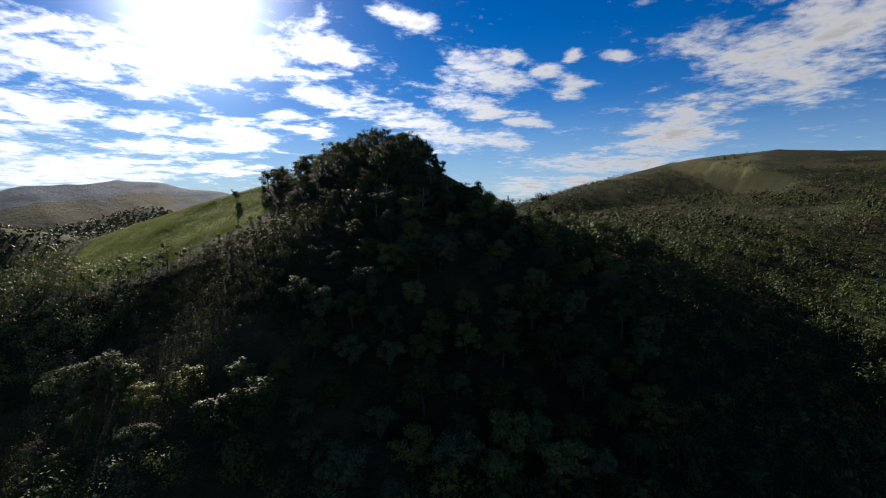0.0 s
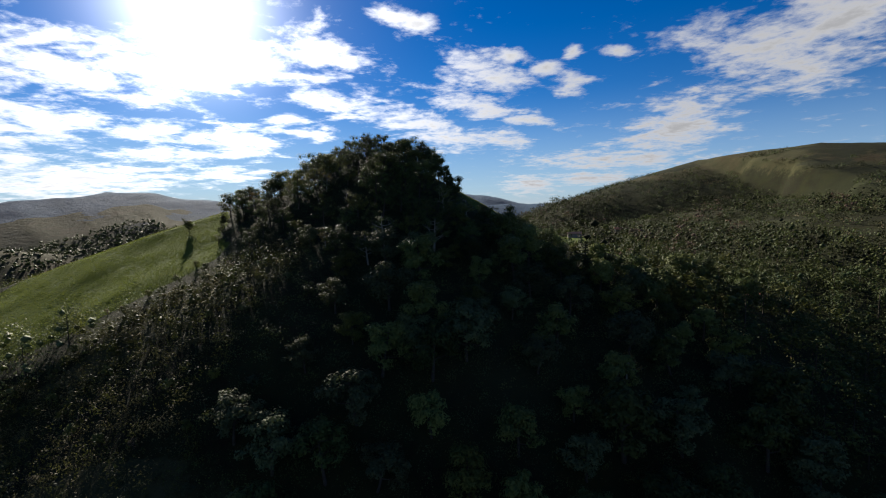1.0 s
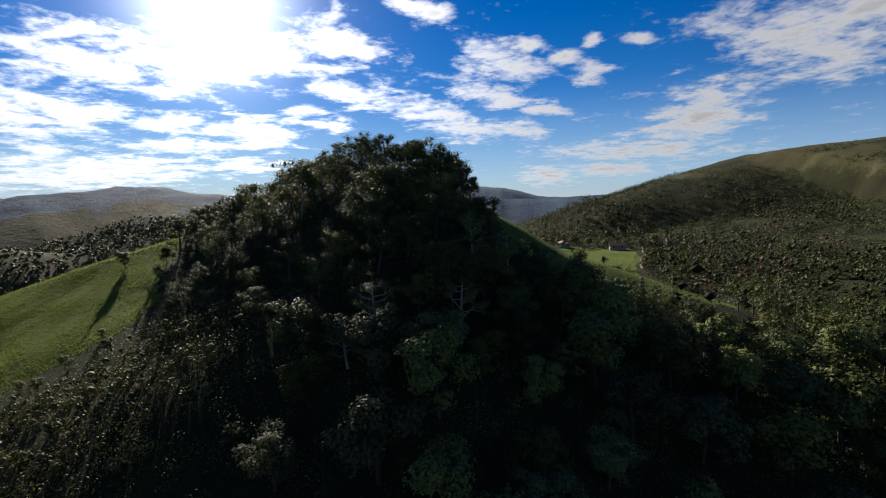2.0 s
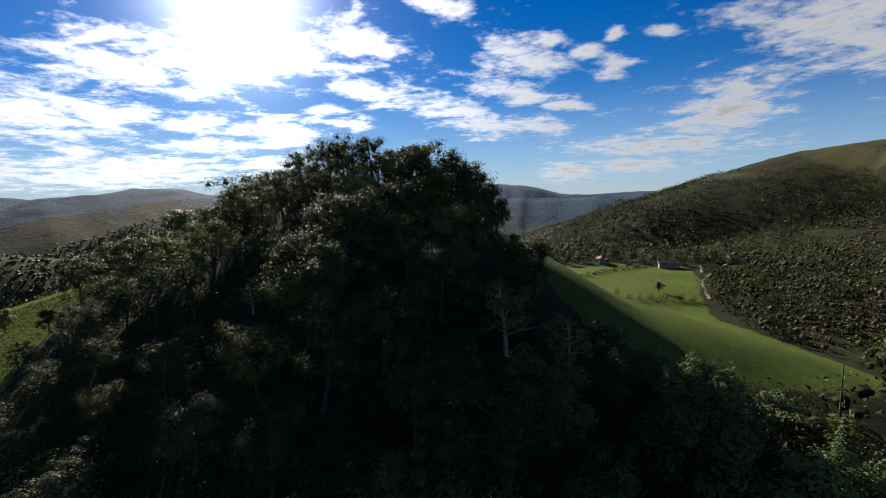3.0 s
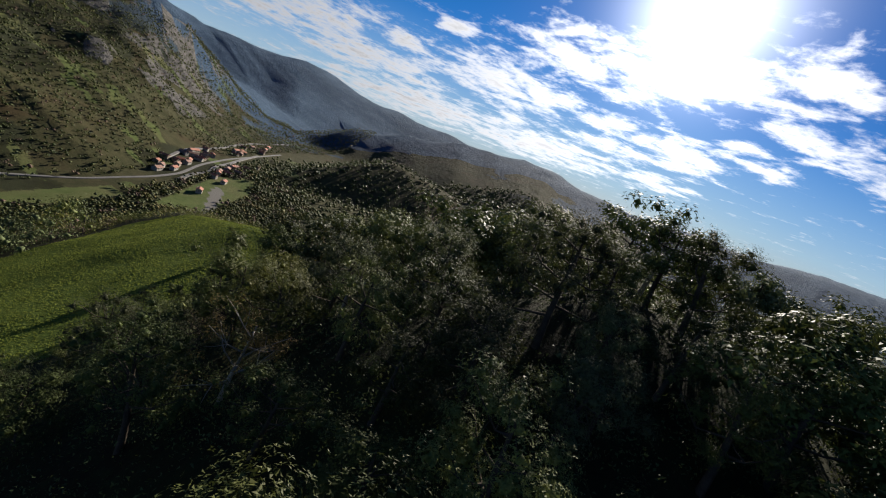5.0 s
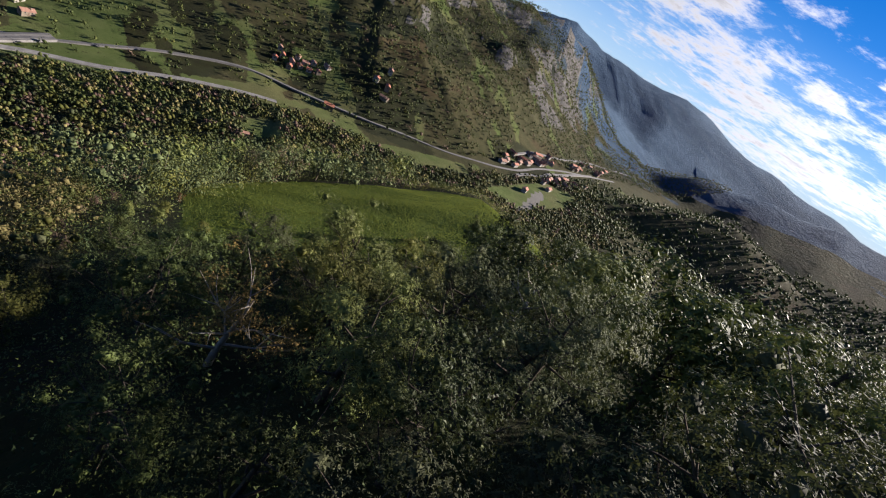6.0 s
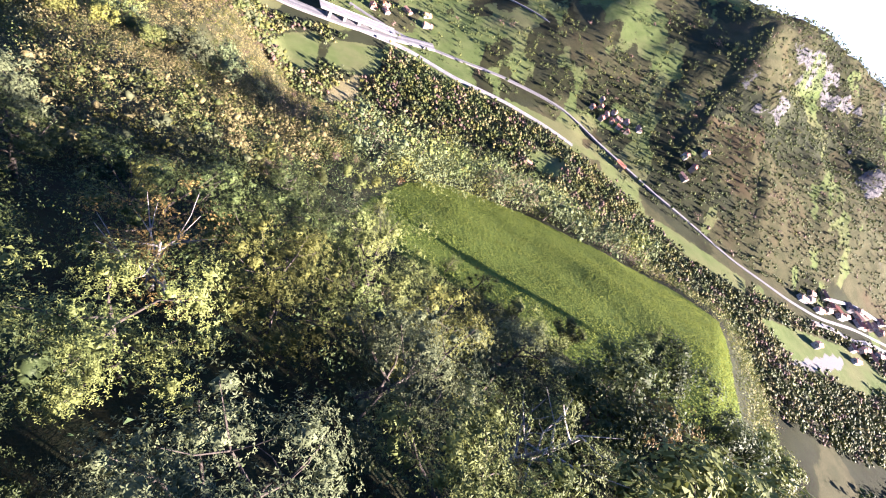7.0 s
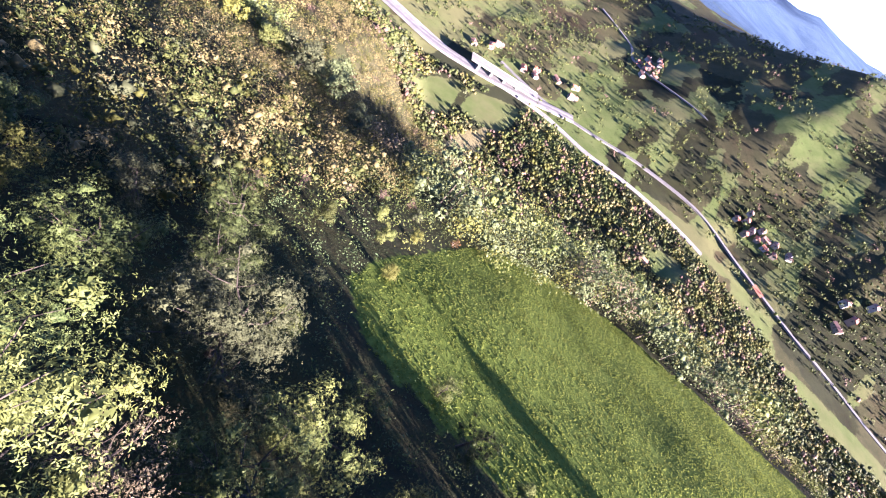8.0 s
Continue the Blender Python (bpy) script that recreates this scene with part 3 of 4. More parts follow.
    return v.reshape(-1, 3), (tri[None] + 6 * np.arange(n)[:, None, None]).reshape(-1, 3)


def tube(path, radii, sides=6):
    """Rings along a path joined into a tapering tube."""
    path = np.asarray(path, float)
    verts, faces = [], []
    for k, p in enumerate(path):
        d = path[min(k + 1, len(path) - 1)] - path[max(k - 1, 0)]
        d /= np.linalg.norm(d) + 1e-9
        a = np.cross(d, (0.3, 0.9, 0.1))
        a /= np.linalg.norm(a) + 1e-9
        b = np.cross(d, a)
        for s in range(sides):
            g = 2 * math.pi * s / sides
            verts.append(p + radii[k] * (math.cos(g) * a + math.sin(g) * b))
    for k in range(len(path) - 1):
        for s in range(sides):
            t = (s + 1) % sides
            faces.append((k * sides + s, k * sides + t, (k + 1) * sides + t, (k + 1) * sides + s))
    return np.array(verts), np.array(faces)


def joined(pieces):
    verts, faces, base = [], [], 0
    for v, f in pieces:
        verts.append(v)
        faces.append(f + base)
        base += len(v)
    return np.concatenate(verts), np.concatenate(faces)


def skeleton_of(rng, high, wide, limbs, lean=0.1):
    """Trunk and limbs: their tubes, and the tips where sprays of leaves grow."""
    pieces, tips = [], []
    sway = rng.normal(0, lean, 2)
    trunk = [np.array([sway[0] * t * high * 0.5 + 0.1 * math.sin(5 * t), sway[1] * t * high * 0.5, t * high * 0.82 - 0.6]) for t in np.linspace(0, 1, 7)]
    thick = 0.030 * high
    pieces.append(tube(trunk, np.linspace(thick, thick * 0.2, 7)))
    tips.append(trunk[-1])
    for k in range(limbs):
        t = 0.36 + 0.60 * (k + rng.uniform(0, 0.8)) / limbs
        root = trunk[int(t * 6)] * (1 - t * 6 % 1) + trunk[min(6, int(t * 6) + 1)] * (t * 6 % 1)
        turn = k * 2.4 + rng.normal(0, 0.4)
        reach = wide * (1.12 - 1.1 * abs(t - 0.50)) * rng.uniform(0.55, 1.1)
        rise = reach * rng.uniform(0.2, 0.75)
        end = root + np.array([math.cos(turn) * reach, math.sin(turn) * reach, rise])
        mid = (root + end) / 2 + np.array([0, 0, -0.12 * reach]) + rng.normal(0, 0.08 * reach, 3)
        w = thick * 0.42 * (1 - 0.5 * t)
        pieces.append(tube([root, mid, end], [w, w * 0.6, w * 0.15], 5))
        tips += [end, mid * 0.45 + end * 0.55]
        for _ in range(2):
            twig = mid + (end - mid) * rng.uniform(0.1, 0.7) + rng.normal(0, 0.28 * reach, 3)
            pieces.append(tube([mid, (mid + twig) / 2 + rng.normal(0, 0.05, 3), twig], [w * 0.45, w * 0.3, w * 0.1], 4))
            tips.append(twig)
    return pieces, np.array(tips)


def crown_of(rng, tips, lobe, detail, open_by=1.0):
    """Leaves in uneven rounded bunches at the limbs' ends, dense on top and open below, with dark gaps between."""
    bunch = tips + rng.normal(0, 0.30 * lobe, tips.shape) * (1, 1, 0.75)
    radius = lobe * rng.uniform(0.45, 0.88, len(bunch)) * open_by
    weight = radius ** 2 * rng.uniform(0.7, 1.3, len(bunch))
    count, size, fingers = detail
    pick = rng.choice(len(bunch), count, p=weight / weight.sum())
    way = rng.normal(0, 1, (count, 3)) + (0, 0, 0.45)
    way /= np.linalg.norm(way, axis=1, keepdims=True)
    reach = radius[pick] * np.clip(rng.normal(0.92, 0.17, count), 0.5, 1.4)
    spot = bunch[pick] + way * reach[:, None] * (1.15, 1.15, 0.72)
    off = spot - tips.mean(0) + (0, 0, 0.8)
    out = way * 0.8 + 0.5 * off / (np.linalg.norm(off, axis=1, keepdims=True) + 1e-6) + (0, 0, 0.2)
    v, f = sprays(rng, spot, size, out, fingers) if fingers > 1 else leaves(rng, spot, size, out)
    # inner leaves close the heart of each bunch and block light there
    m = int(count * (0.8 if fingers > 1 else 0.2) * open_by ** 4)
    inner = rng.choice(len(bunch), m, p=weight / weight.sum())
    way = rng.normal(0, 1, (m, 3))
    way /= np.linalg.norm(way, axis=1, keepdims=True)
    iv, jf = leaves(rng, bunch[inner] - (0, 0, 0.06) + way * (radius[inner] * rng.uniform(0.2, 0.6, m))[:, None], size * (1.05 if fingers > 1 else 1.3), way)
    index = np.zeros(len(f) + m, int)
    v, f = np.concatenate([v, iv]), np.concatenate([f, jf + len(v)])
    if open_by < 1:
        return v, f, index
    # leaf-coloured cores, added to keep light out of the crown's inside
    hv, hf = lumps(rng, bunch - (0, 0, 0.14), radius * 0.36)
    return np.concatenate([v, hv]), np.concatenate([f, hf + len(v)]), np.concatenate([index, np.zeros(len(hf), int)])


TREE_KINDS = {
    # name: height, reach, limbs, clump, fullness, leaf length, leaf material, label
    "ash_tree": (8.2, 2.7, 10, 1.05, 1.0, 0.19, "green", "dark green leafy ash tree on the steep hillside"),
    "oak_tree": (7.6, 2.9, 11, 1.10, 1.1, 0.15, "deep", "deep green broad oak tree in the hill wood"),
    "willow_tree": (7.2, 2.6, 12, 0.95, 1.1, 0.16, "silver", "silvery grey-green leafy willow on the hillside"),
    "hazel_tree": (6.4, 2.5, 11, 1.00, 0.9, 0.17, "yellow", "yellow-green autumn hazel in the hill wood"),
    "cherry_tree": (6.0, 2.1, 9, 0.80, 0.45, 0.13, "rust", "thin-leaved orange autumn cherry with a pale trunk"),
    "beech_tree": (6.0, 2.5, 14, 0.90, 0.55, 0.11, "russet", "brownish half-bare beech at the wood's edge"),
    "birch_tree": (7.4, 2.3, 12, 0.75, 0.5, 0.14, "green", "thin-leaved birch with pale bare limbs showing"),
}
TREES = {}


def grow(kind, seed, detail):
    """detail 2: close to the eye, whorls of leaves; 1: single leaves; 0: fewer, larger leaves."""
    high, wide, limbs, lobe, full, size, leaf, label = TREE_KINDS[kind]
    rng = np.random.default_rng(seed)
    wood, tips = skeleton_of(rng, high, wide, limbs)
    v, f = joined(wood)
    pale = kind in ("birch_tree", "cherry_tree")
    trunk = mesh_from("trunk", v, f, [PALE_BARK if pale else BARK], soft=True)
    count, size, fingers = ((1900, size * 1.45, 1), (3700, size * 1.05, 1), (3900, size * 0.50, 4))[detail]
    v, f, index = crown_of(rng, tips, lobe, (int(count * full), size, fingers), 1.0 if full > 0.6 else 0.8)
    crown = mesh_from("crown", v, f, [LEAF[leaf]], index)
    return trunk, crown


def grow_fir(seed):
    """A spruce: whorls of drooping boughs round a straight stem."""
    rng = np.random.default_rng(seed)
    high = 8.5
    pieces = [tube([(0, 0, -0.5), (0, 0, high * 0.5), (0.05, 0, high)], [0.16, 0.09, 0.02])]
    spots, outs = [], []
    for level in np.linspace(0.10, 0.98, 17):
        reach = 2.1 * (1 - level) + 0.12
        for k in range(7):
            turn = k * 0.9 + level * 31 + rng.normal(0, 0.15)
            r = reach * rng.uniform(0.75, 1.15)
            way = np.array([math.cos(turn), math.sin(turn), 0.0])
            root, end = np.array([0, 0, level * high]), np.array([0, 0, level * high - 0.22 * r]) + way * r
            pieces.append(tube([root, end], [0.025, 0.008], 4))
            n = int(26 * r) + 6
            t = rng.uniform(0.15, 1.05, (n, 1))
            spots.append(root + (end - root) * t + rng.normal(0, 0.10, (n, 3)) * (1, 1, 0.6))
            outs.append(np.tile(way * 0.4 + (0, 0, 0.7), (n, 1)))
    v, f = joined(pieces)
    trunk = mesh_from("trunk", v, f, [BARK], soft=True)
    v, f = leaves(rng, np.concatenate(spots), 0.19, np.concatenate(outs), 0.5)
    return trunk, mesh_from("crown", v, f, [LEAF["fir"]])


def grow_bare(seed):
    """A leafless pale tree."""
    rng = np.random.default_rng(seed)
    wood, tips = skeleton_of(rng, 6.5, 2.0, 12)
    for tip in tips[1:]:
        for _ in range(3):
            end = tip + rng.normal(0, 0.45, 3) + (0, 0, 0.35)
            wood.append(tube([tip, (tip + end) / 2 + rng.normal(0, 0.05, 3), end], [0.016, 0.010, 0.004], 4))
    v, f = joined(wood)
    return mesh_from("limbs", v, f, [PALE_BARK], soft=True)


# growth over the brow: tops fitted to the camera's path, sight lines and outlines
CAMERA_LINE = [(-8.0, 128, 20.0), (-14.5, 143, 21.5), (-18.7, 149.5, 22.0), (-22.1, 153.6, 23.5), (-27.2, 156, 25.0), (-34.2, 155.2, 24.0), (-41.5, 151.7, 22.0), (-47, 147, 18.0)]
VIEW_EYE = (-15.8, 145.5, 27.2)
SIGHT_AZ = [20, 24, 30.5, 35.4, 41.9, 54, 62, 66, 72, 77, 80.7, 84, 88, 92, 95.5, 101, 109, 125, 150, 175]
SIGHT_FALL = [-0.09, -0.06, -0.02, 0.0, 0.035, 0.17, 0.23, 0.25, 0.27, 0.36, 0.46, 0.53, 0.61, 0.72, 0.77, 0.77, 0.76, 0.95, 1.02, 1.0]
DOME_X = [-66, -58, -52, -45, -38, -28, -18, -10, -8, -5, -3.5, -2, 0, 4, 9, 14]
DOME_Z = [13, 16, 18.5, 22, 26.8, 29.6, 28.6, 26.8, 25, 22.4, 19.5, 16.5, 13, 10.5, 8, 5]


def on_top(x, y):
    return -62 < x < 12 and 150 < y < 188


def head_room(x, y):
    """Largest tree size on the summit and south-western side, fitted to the camera's view."""
    cap = 60.0
    if on_top(x, y):
        cap = float(np.interp(x, DOME_X, DOME_Z)) - (0.45 + 0.02 * max(0, -28 - x)) * max(0, 164 - y) - 0.35 * max(0, y - 178)
    d, z, _, _ = along(np.array([x]), np.array([y]), CAMERA_LINE)
    if d[0] < 16:
        cap = min(cap, z[0] + 0.7 * max(0, d[0] - 4.0))
    # plane through the camera's eye, so the pasture shows over these trees
    if 0 < x < 46 and y < 165:
        cap = min(cap, 37.0 - 0.40 * x - 0.18 * y)
    bx, by = x - VIEW_EYE[0], y - VIEW_EYE[1]
    az, away = math.degrees(math.atan2(-bx, by)), math.hypot(bx, by)
    if 20 < az < 165 and away < 75:
        cap = min(cap, VIEW_EYE[2] + 0.2 + 1.3 * (az > 86) - away * float(np.interp(az, SIGHT_AZ, SIGHT_FALL)))
    return max(0.28, (cap - z_at(x, y)) / 7.6)


def plant(kind, variant, x, y, size, turn, tilt=(0.0, 0.0), fine=0, label="", group="trees of the hill wood", clipped=True):
    """One tree: an empty at its foot with trunk and crown."""
    key = (kind, variant, fine)
    if key not in TREES:
        seed = 100 + 13 * len(TREES)
        TREES[key] = grow_fir(seed) if kind == "spruce_tree" else grow(kind, seed, fine)
    size = min(size, head_room(x, y), 1.9) if clipped else size
    root = new(kind)
    tagged(root, label or (TREE_KINDS[kind][-1] if kind in TREE_KINDS else "dark green spruce standing among broadleaf trees"), "tree", group)
    for name, data in zip(("trunk", "crown"), TREES[key]):
        new(name, data).parent = root
    root.matrix_world = pose(x, y, z_at(x, y) - 0.1, tilt[0], tilt[1], turn) @ Matrix.Scale(size, 4)
    return root


def scatter(rng, box, gap, tries, keep):
    """Places at least gap apart, where keep(x, y) allows; a coarse hash keeps it quick."""
    x0, x1, y0, y1 = box
    spots, cells = [], {}
    px, py = rng.uniform(x0, x1, tries), rng.uniform(y0, y1, tries)
    ok = keep(px, py)
    for x, y in zip(px[ok], py[ok]):
        i, j = int(x // gap), int(y // gap)
        if any((x - u) ** 2 + (y - v) ** 2 < gap * gap for a in (-1, 0, 1) for b in (-1, 0, 1) for u, v in cells.get((i + a, j + b), ())):
            continue
        cells.setdefault((i, j), []).append((x, y))
        spots.append((x, y))
    return np.array(spots)


def behind_meadow(x, y):
    """Open ground to the north of the hay meadow."""
    return (x < -63) & (y > 152) & (inside(x, y, MEADOW) > -34)


def wooded(x, y):
    """Where the hill's own wood stands."""
    return np.maximum.reduce([inside(x, y, MEADOW), inside(x, y, PASTURE), inside(x, y, BRUSHY)]) < -2.0 + 0 * x


# trees that stand out: kind, place, size
CHOSEN = [
    ("cherry_tree", -31.2, 147.6, 1.0), ("oak_tree", -24, 150.5, 0.7), ("ash_tree", -20.5, 148, 0.65), ("oak_tree", -26, 153.8, 0.75), ("willow_tree", -19, 154.5, 0.8), ("oak_tree", -44, 140.5, 0.8), ("ash_tree", -47.5, 149, 0.7), ("oak_tree", -39.5, 141, 0.75), ("willow_tree", -36.1, 155.0, 1.0), ("willow_tree", -43.8, 144.9, 1.05), ("willow_tree", -23, 158, 1.1), ("ash_tree", -38.8, 150.6, 1.0), ("ash_tree", -29.0, 151.8, 0.75), ("ash_tree", -51.6, 156.3, 1.3),
    ("hazel_tree", -34.1, 151.0, 1.0), ("beech_tree", -41, 149.5, 0.75), ("hazel_tree", -57, 136, 0.9), ("hazel_tree", -63, 129, 0.95), ("cherry_tree", -70, 127, 0.55),
    ("beech_tree", -47, 130, 0.95), ("beech_tree", -51, 127, 1.0), ("beech_tree", -56, 125, 1.0), ("beech_tree", -61, 123, 0.9), ("beech_tree", -66, 121.5, 0.85),
    ("ash_tree", -60.5, 157, 1.15), ("oak_tree", -61.5, 163, 1.25), ("ash_tree", -62, 171, 0.8), ("oak_tree", -57, 161, 1.25), ("oak_tree", -59.5, 168, 1.0), ("ash_tree", -55, 154, 0.8),
    ("ash_tree", 27, 132, 1.15), ("oak_tree", 34, 131, 1.25), ("hazel_tree", 41, 133, 1.4), ("ash_tree", 48, 138, 1.3), ("oak_tree", 54, 143, 1.3), ("hazel_tree", 44, 126, 1.45), ("ash_tree", 36, 124, 1.3), ("oak_tree", 57, 134, 1.4),
    ("hazel_tree", 52, 129, 1.3), ("ash_tree", 62, 141, 1.3), ("spruce_tree", 23, 127, 1.1), ("spruce_tree", -2, 144, 0.95), ("spruce_tree", 19, 137, 0.95), ("hazel_tree", -17, 103, 0.9), ("willow_tree", -8, 102, 1.05), ("willow_tree", 1, 107, 1.0),
    ("cherry_tree", -26, 125, 0.9), ("birch_tree", -17, 119, 0.95), ("hazel_tree", -7, 135, 0.9), ("hazel_tree", 55, 150, 1.2), ("willow_tree", 19, 145, 0.7), ("hazel_tree", 27, 147, 0.6), ("ash_tree", 34, 148, 0.65), ("hazel_tree", 11, 144, 0.65), ("hazel_tree", 48, 153, 0.7), ("cherry_tree", 23, 105, 0.8),
    ("oak_tree", -6, 158.5, 1.4), ("ash_tree", -4.8, 163, 1.35), ("oak_tree", -8.5, 162.5, 1.5), ("ash_tree", -3.6, 168, 1.1), ("oak_tree", -10, 167, 1.5), ("hazel_tree", -11, 158.5, 1.5), ("ash_tree", -7, 171, 1.35), ("oak_tree", -13.5, 163, 1.6),
    ("oak_tree", -56.8, 149.5, 0.6), ("ash_tree", -59.5, 152.5, 0.7), ("ash_tree", -57, 146.3, 0.55), ("willow_tree", -20.5, 158.3, 0.62), ("ash_tree", -22.6, 161, 0.7), ("willow_tree", -18.6, 156.6, 0.6), ("oak_tree", -18.2, 160.6, 0.72),
]
NEAR_WOOD = [(-62, 130), (-74, 110), (-74, 84), (-60, 62), (24, 62), (44, 84), (44, 112), (40, 140), (28, 149), (10, 147), (0, 156), (-2, 164), (-4, 172), (-6.5, 171), (-10, 183), (-16, 188), (-40, 186), (-60, 174), (-58, 150)]
FLANK = [(-34, 121), (-58, 124), (-78, 108), (-78, 60), (-34, 60)]
HEART = [(-14, 121), (-2, 128), (-3, 142), (-8, 156), (-17, 168), (-36, 169), (-54, 160), (-60, 148), (-56, 136), (-40, 132), (-26, 130)]


def nearness(x, y):
    d = inside(np.array([x]), np.array([y]), HEART)[0]
    return 2 if d > 1 else 1 if d > -22 else 0


rng = np.random.default_rng(5)
taken = []
for kind, x, y, size in CHOSEN:
    plant(kind, 0, x, y, size, rng.uniform(0, 360), tuple(rng.normal(0, 3, 2)), 0 if kind == "spruce_tree" else nearness(x, y), clipped=not (kind == "willow_tree" and (x < -40 or y > 157)))
    taken.append((x, y))
taken = np.array(taken)


def free(x, y):
    return np.hypot(x[:, None] - taken[:, 0], y[:, None] - taken[:, 1]).min(1) > 3.2


dense = scatter(rng, (-62, 2, 118, 188), 4.9, 14000, lambda x, y: (inside(x, y, HEART) > -6) & (inside(x, y, NEAR_WOOD) > 0) & wooded(x, y) & free(x, y))
open_wood = scatter(rng, (-76, 46, 60, 190), 5.9, 22000, lambda x, y: (inside(x, y, HEART) <= -8) & (inside(x, y, NEAR_WOOD) > 0) & wooded(x, y) & free(x, y) & ((inside(x, y, FLANK) < 0) | (rough(x, y, 9, 91) > -0.25)))
spots = np.concatenate([dense, open_wood])
for x, y in spots:
    kind = rng.choice(["ash_tree", "oak_tree", "willow_tree", "hazel_tree", "birch_tree", "cherry_tree"], p=[0.30, 0.20, 0.36, 0.08, 0.04, 0.02])
    # oaks instead of willows put the brow's shade into leaf colour
    if kind == "willow_tree" and x > -40 and 128 < y < 152:
        kind = "oak_tree"
    # lighter kinds give this flank its sunlit look by leaf colour
    if x < -34 and y < 114:
        kind = rng.choice(["willow_tree", "hazel_tree", "beech_tree", "ash_tree"], p=[0.45, 0.2, 0.15, 0.2])
    # silvery kinds put the front slope's lit tops into leaf colour
    if x > -34 and y < 119:
        kind = rng.choice(["willow_tree", "ash_tree", "hazel_tree", "oak_tree"], p=[0.52, 0.24, 0.12, 0.12])
    size = max(0.70 + 0.85 * rng.beta(1.3, 1.6), rng.uniform(0.82, 1.0) * min(1.8, head_room(x, y)) * on_top(x, y))
    if x < -24 and y < 158 and inside(np.array([x]), np.array([y]), HEART)[0] > -3 and rng.random() < 0.42:
        size = min(size, head_room(x, y)) * rng.uniform(0.5, 0.7)
    plant(kind, int(rng.integers(0, 2)), x, y, size, rng.uniform(0, 360), tuple(rng.normal(0, 4, 2)), nearness(x, y))
taken = np.concatenate([taken, spots])
under_spots = scatter(rng, (-78, 48, 60, 190), 2.1, 60000, lambda x, y: (inside(x, y, NEAR_WOOD) > -2) & (np.maximum(inside(x, y, MEADOW), inside(x, y, PASTURE)) < -1.2) & (inside(x, y, FLANK) < 0))
bare = tagged(new("bare_tree", grow_bare(77)), "leafless pale tree among the crown's leafy trees", "tree", "trees of the hill wood")
bare.matrix_world = pose(-25.5, 172.5, z_at(-25.5, 172.5) + 1.2, 0, 0, 40)


def thicket(name, rng, spots, kinds, weights, high, wide, count, size, label, category="trees", stem=True, lobes=6, solid=False, hearts=True):
    """Growth that nobody could count, in one mesh: for each plant leaf sprays in a few lobes, and a stem."""
    n = len(spots)
    z = land(spots[:, 0], spots[:, 1])
    kind = rng.choice(len(kinds), n, p=weights)
    h, w = high * rng.uniform(0.6, 1.3, n), wide * rng.uniform(0.7, 1.35, n)
    tips = np.stack([rng.normal(0, 0.40, (n, lobes)) * w[:, None], rng.normal(0, 0.40, (n, lobes)) * w[:, None], h[:, None] * rng.uniform(0.16, 0.92, (n, lobes))], -1)
    pick = rng.integers(0, lobes, (n, count))
    way = rng.normal(0, 1, (n, count, 3))
    way /= np.linalg.norm(way, axis=-1, keepdims=True)
    reach = np.clip(rng.normal(0.85, 0.25, (n, count)), 0.1, 1.4) * 0.46 * w[:, None]
    spot = np.take_along_axis(tips, pick[..., None], 1) + way * reach[..., None] * (1, 1, 0.8)
    spot[..., 2] = np.maximum(spot[..., 2], 0.05)
    out = way + 0.3 * spot * (1, 1, 0.5) / (np.linalg.norm(spot, axis=-1, keepdims=True) + 1e-6)
    place_at = np.stack([spots[:, 0], spots[:, 1], z - 0.15], -1)
    v, f = leaves(rng, (spot + place_at[:, None]).reshape(-1, 3), size, out.reshape(-1, 3))
    index = np.repeat(kind, count)
    if not solid:
        deep = count // 6
        pick = rng.integers(0, lobes, (n, deep))
        way = rng.normal(0, 1, (n, deep, 3))
        heart = np.take_along_axis(tips, pick[..., None], 1) + way * 0.13 * w[:, None, None] + place_at[:, None]
        hv, hf = leaves(rng, heart.reshape(-1, 3), size * 1.3, way.reshape(-1, 3))
        f, v = np.concatenate([f, hf + len(v)]), np.concatenate([v, hv])
        index = np.concatenate([index, np.repeat(kind, deep)])
        if hearts:
            # light-blocking cores, one in each lobe
            tv, tf = lumps(rng, (tips + place_at[:, None]).reshape(-1, 3), np.repeat(w * 0.13, lobes))
            f, v = np.concatenate([f, tf + len(v)]), np.concatenate([v, tv])
            index = np.concatenate([index, np.repeat(kind, lobes * 8)])
    else:
        hv, hf = lumps(rng, (tips + place_at[:, None]).reshape(-1, 3), np.repeat(w * 0.20, lobes))
        f, v = np.concatenate([f, hf + len(v)]), np.concatenate([v, hv])
        index = np.concatenate([index, np.repeat(kind, lobes * 8)])
    if stem:
        ring = np.array([(math.cos(g), math.sin(g)) for g in (0, 2.1, 4.2)])
        low = np.concatenate([place_at[:, None, :2] + ring * (0.022 * h)[:, None, None], np.repeat((place_at[:, 2] - 0.5)[:, None, None], 3, 1)], -1)
        top = np.concatenate([place_at[:, None, :2] + ring * (0.006 * h)[:, None, None], np.repeat((place_at[:, 2] + 0.75 * h)[:, None, None], 3, 1)], -1)
        sv = np.concatenate([low, top], 1).reshape(-1, 3)
        b = (np.arange(n) * 6)[:, None]
        sf = np.concatenate([np.concatenate([b + i, b + j, b + k], 1) for t in range(3) for i, j, k in ((t, (t + 1) % 3, 3 + (t + 1) % 3), (t, 3 + (t + 1) % 3, 3 + t))])
        f = np.concatenate([f, sf + len(v)])
        v = np.concatenate([v, sv])
        index = np.concatenate([index, np.full(len(sf), len(kinds))])
    me = mesh_from(name, v, f, [LEAF[k] for k in kinds] + [BARK], index)
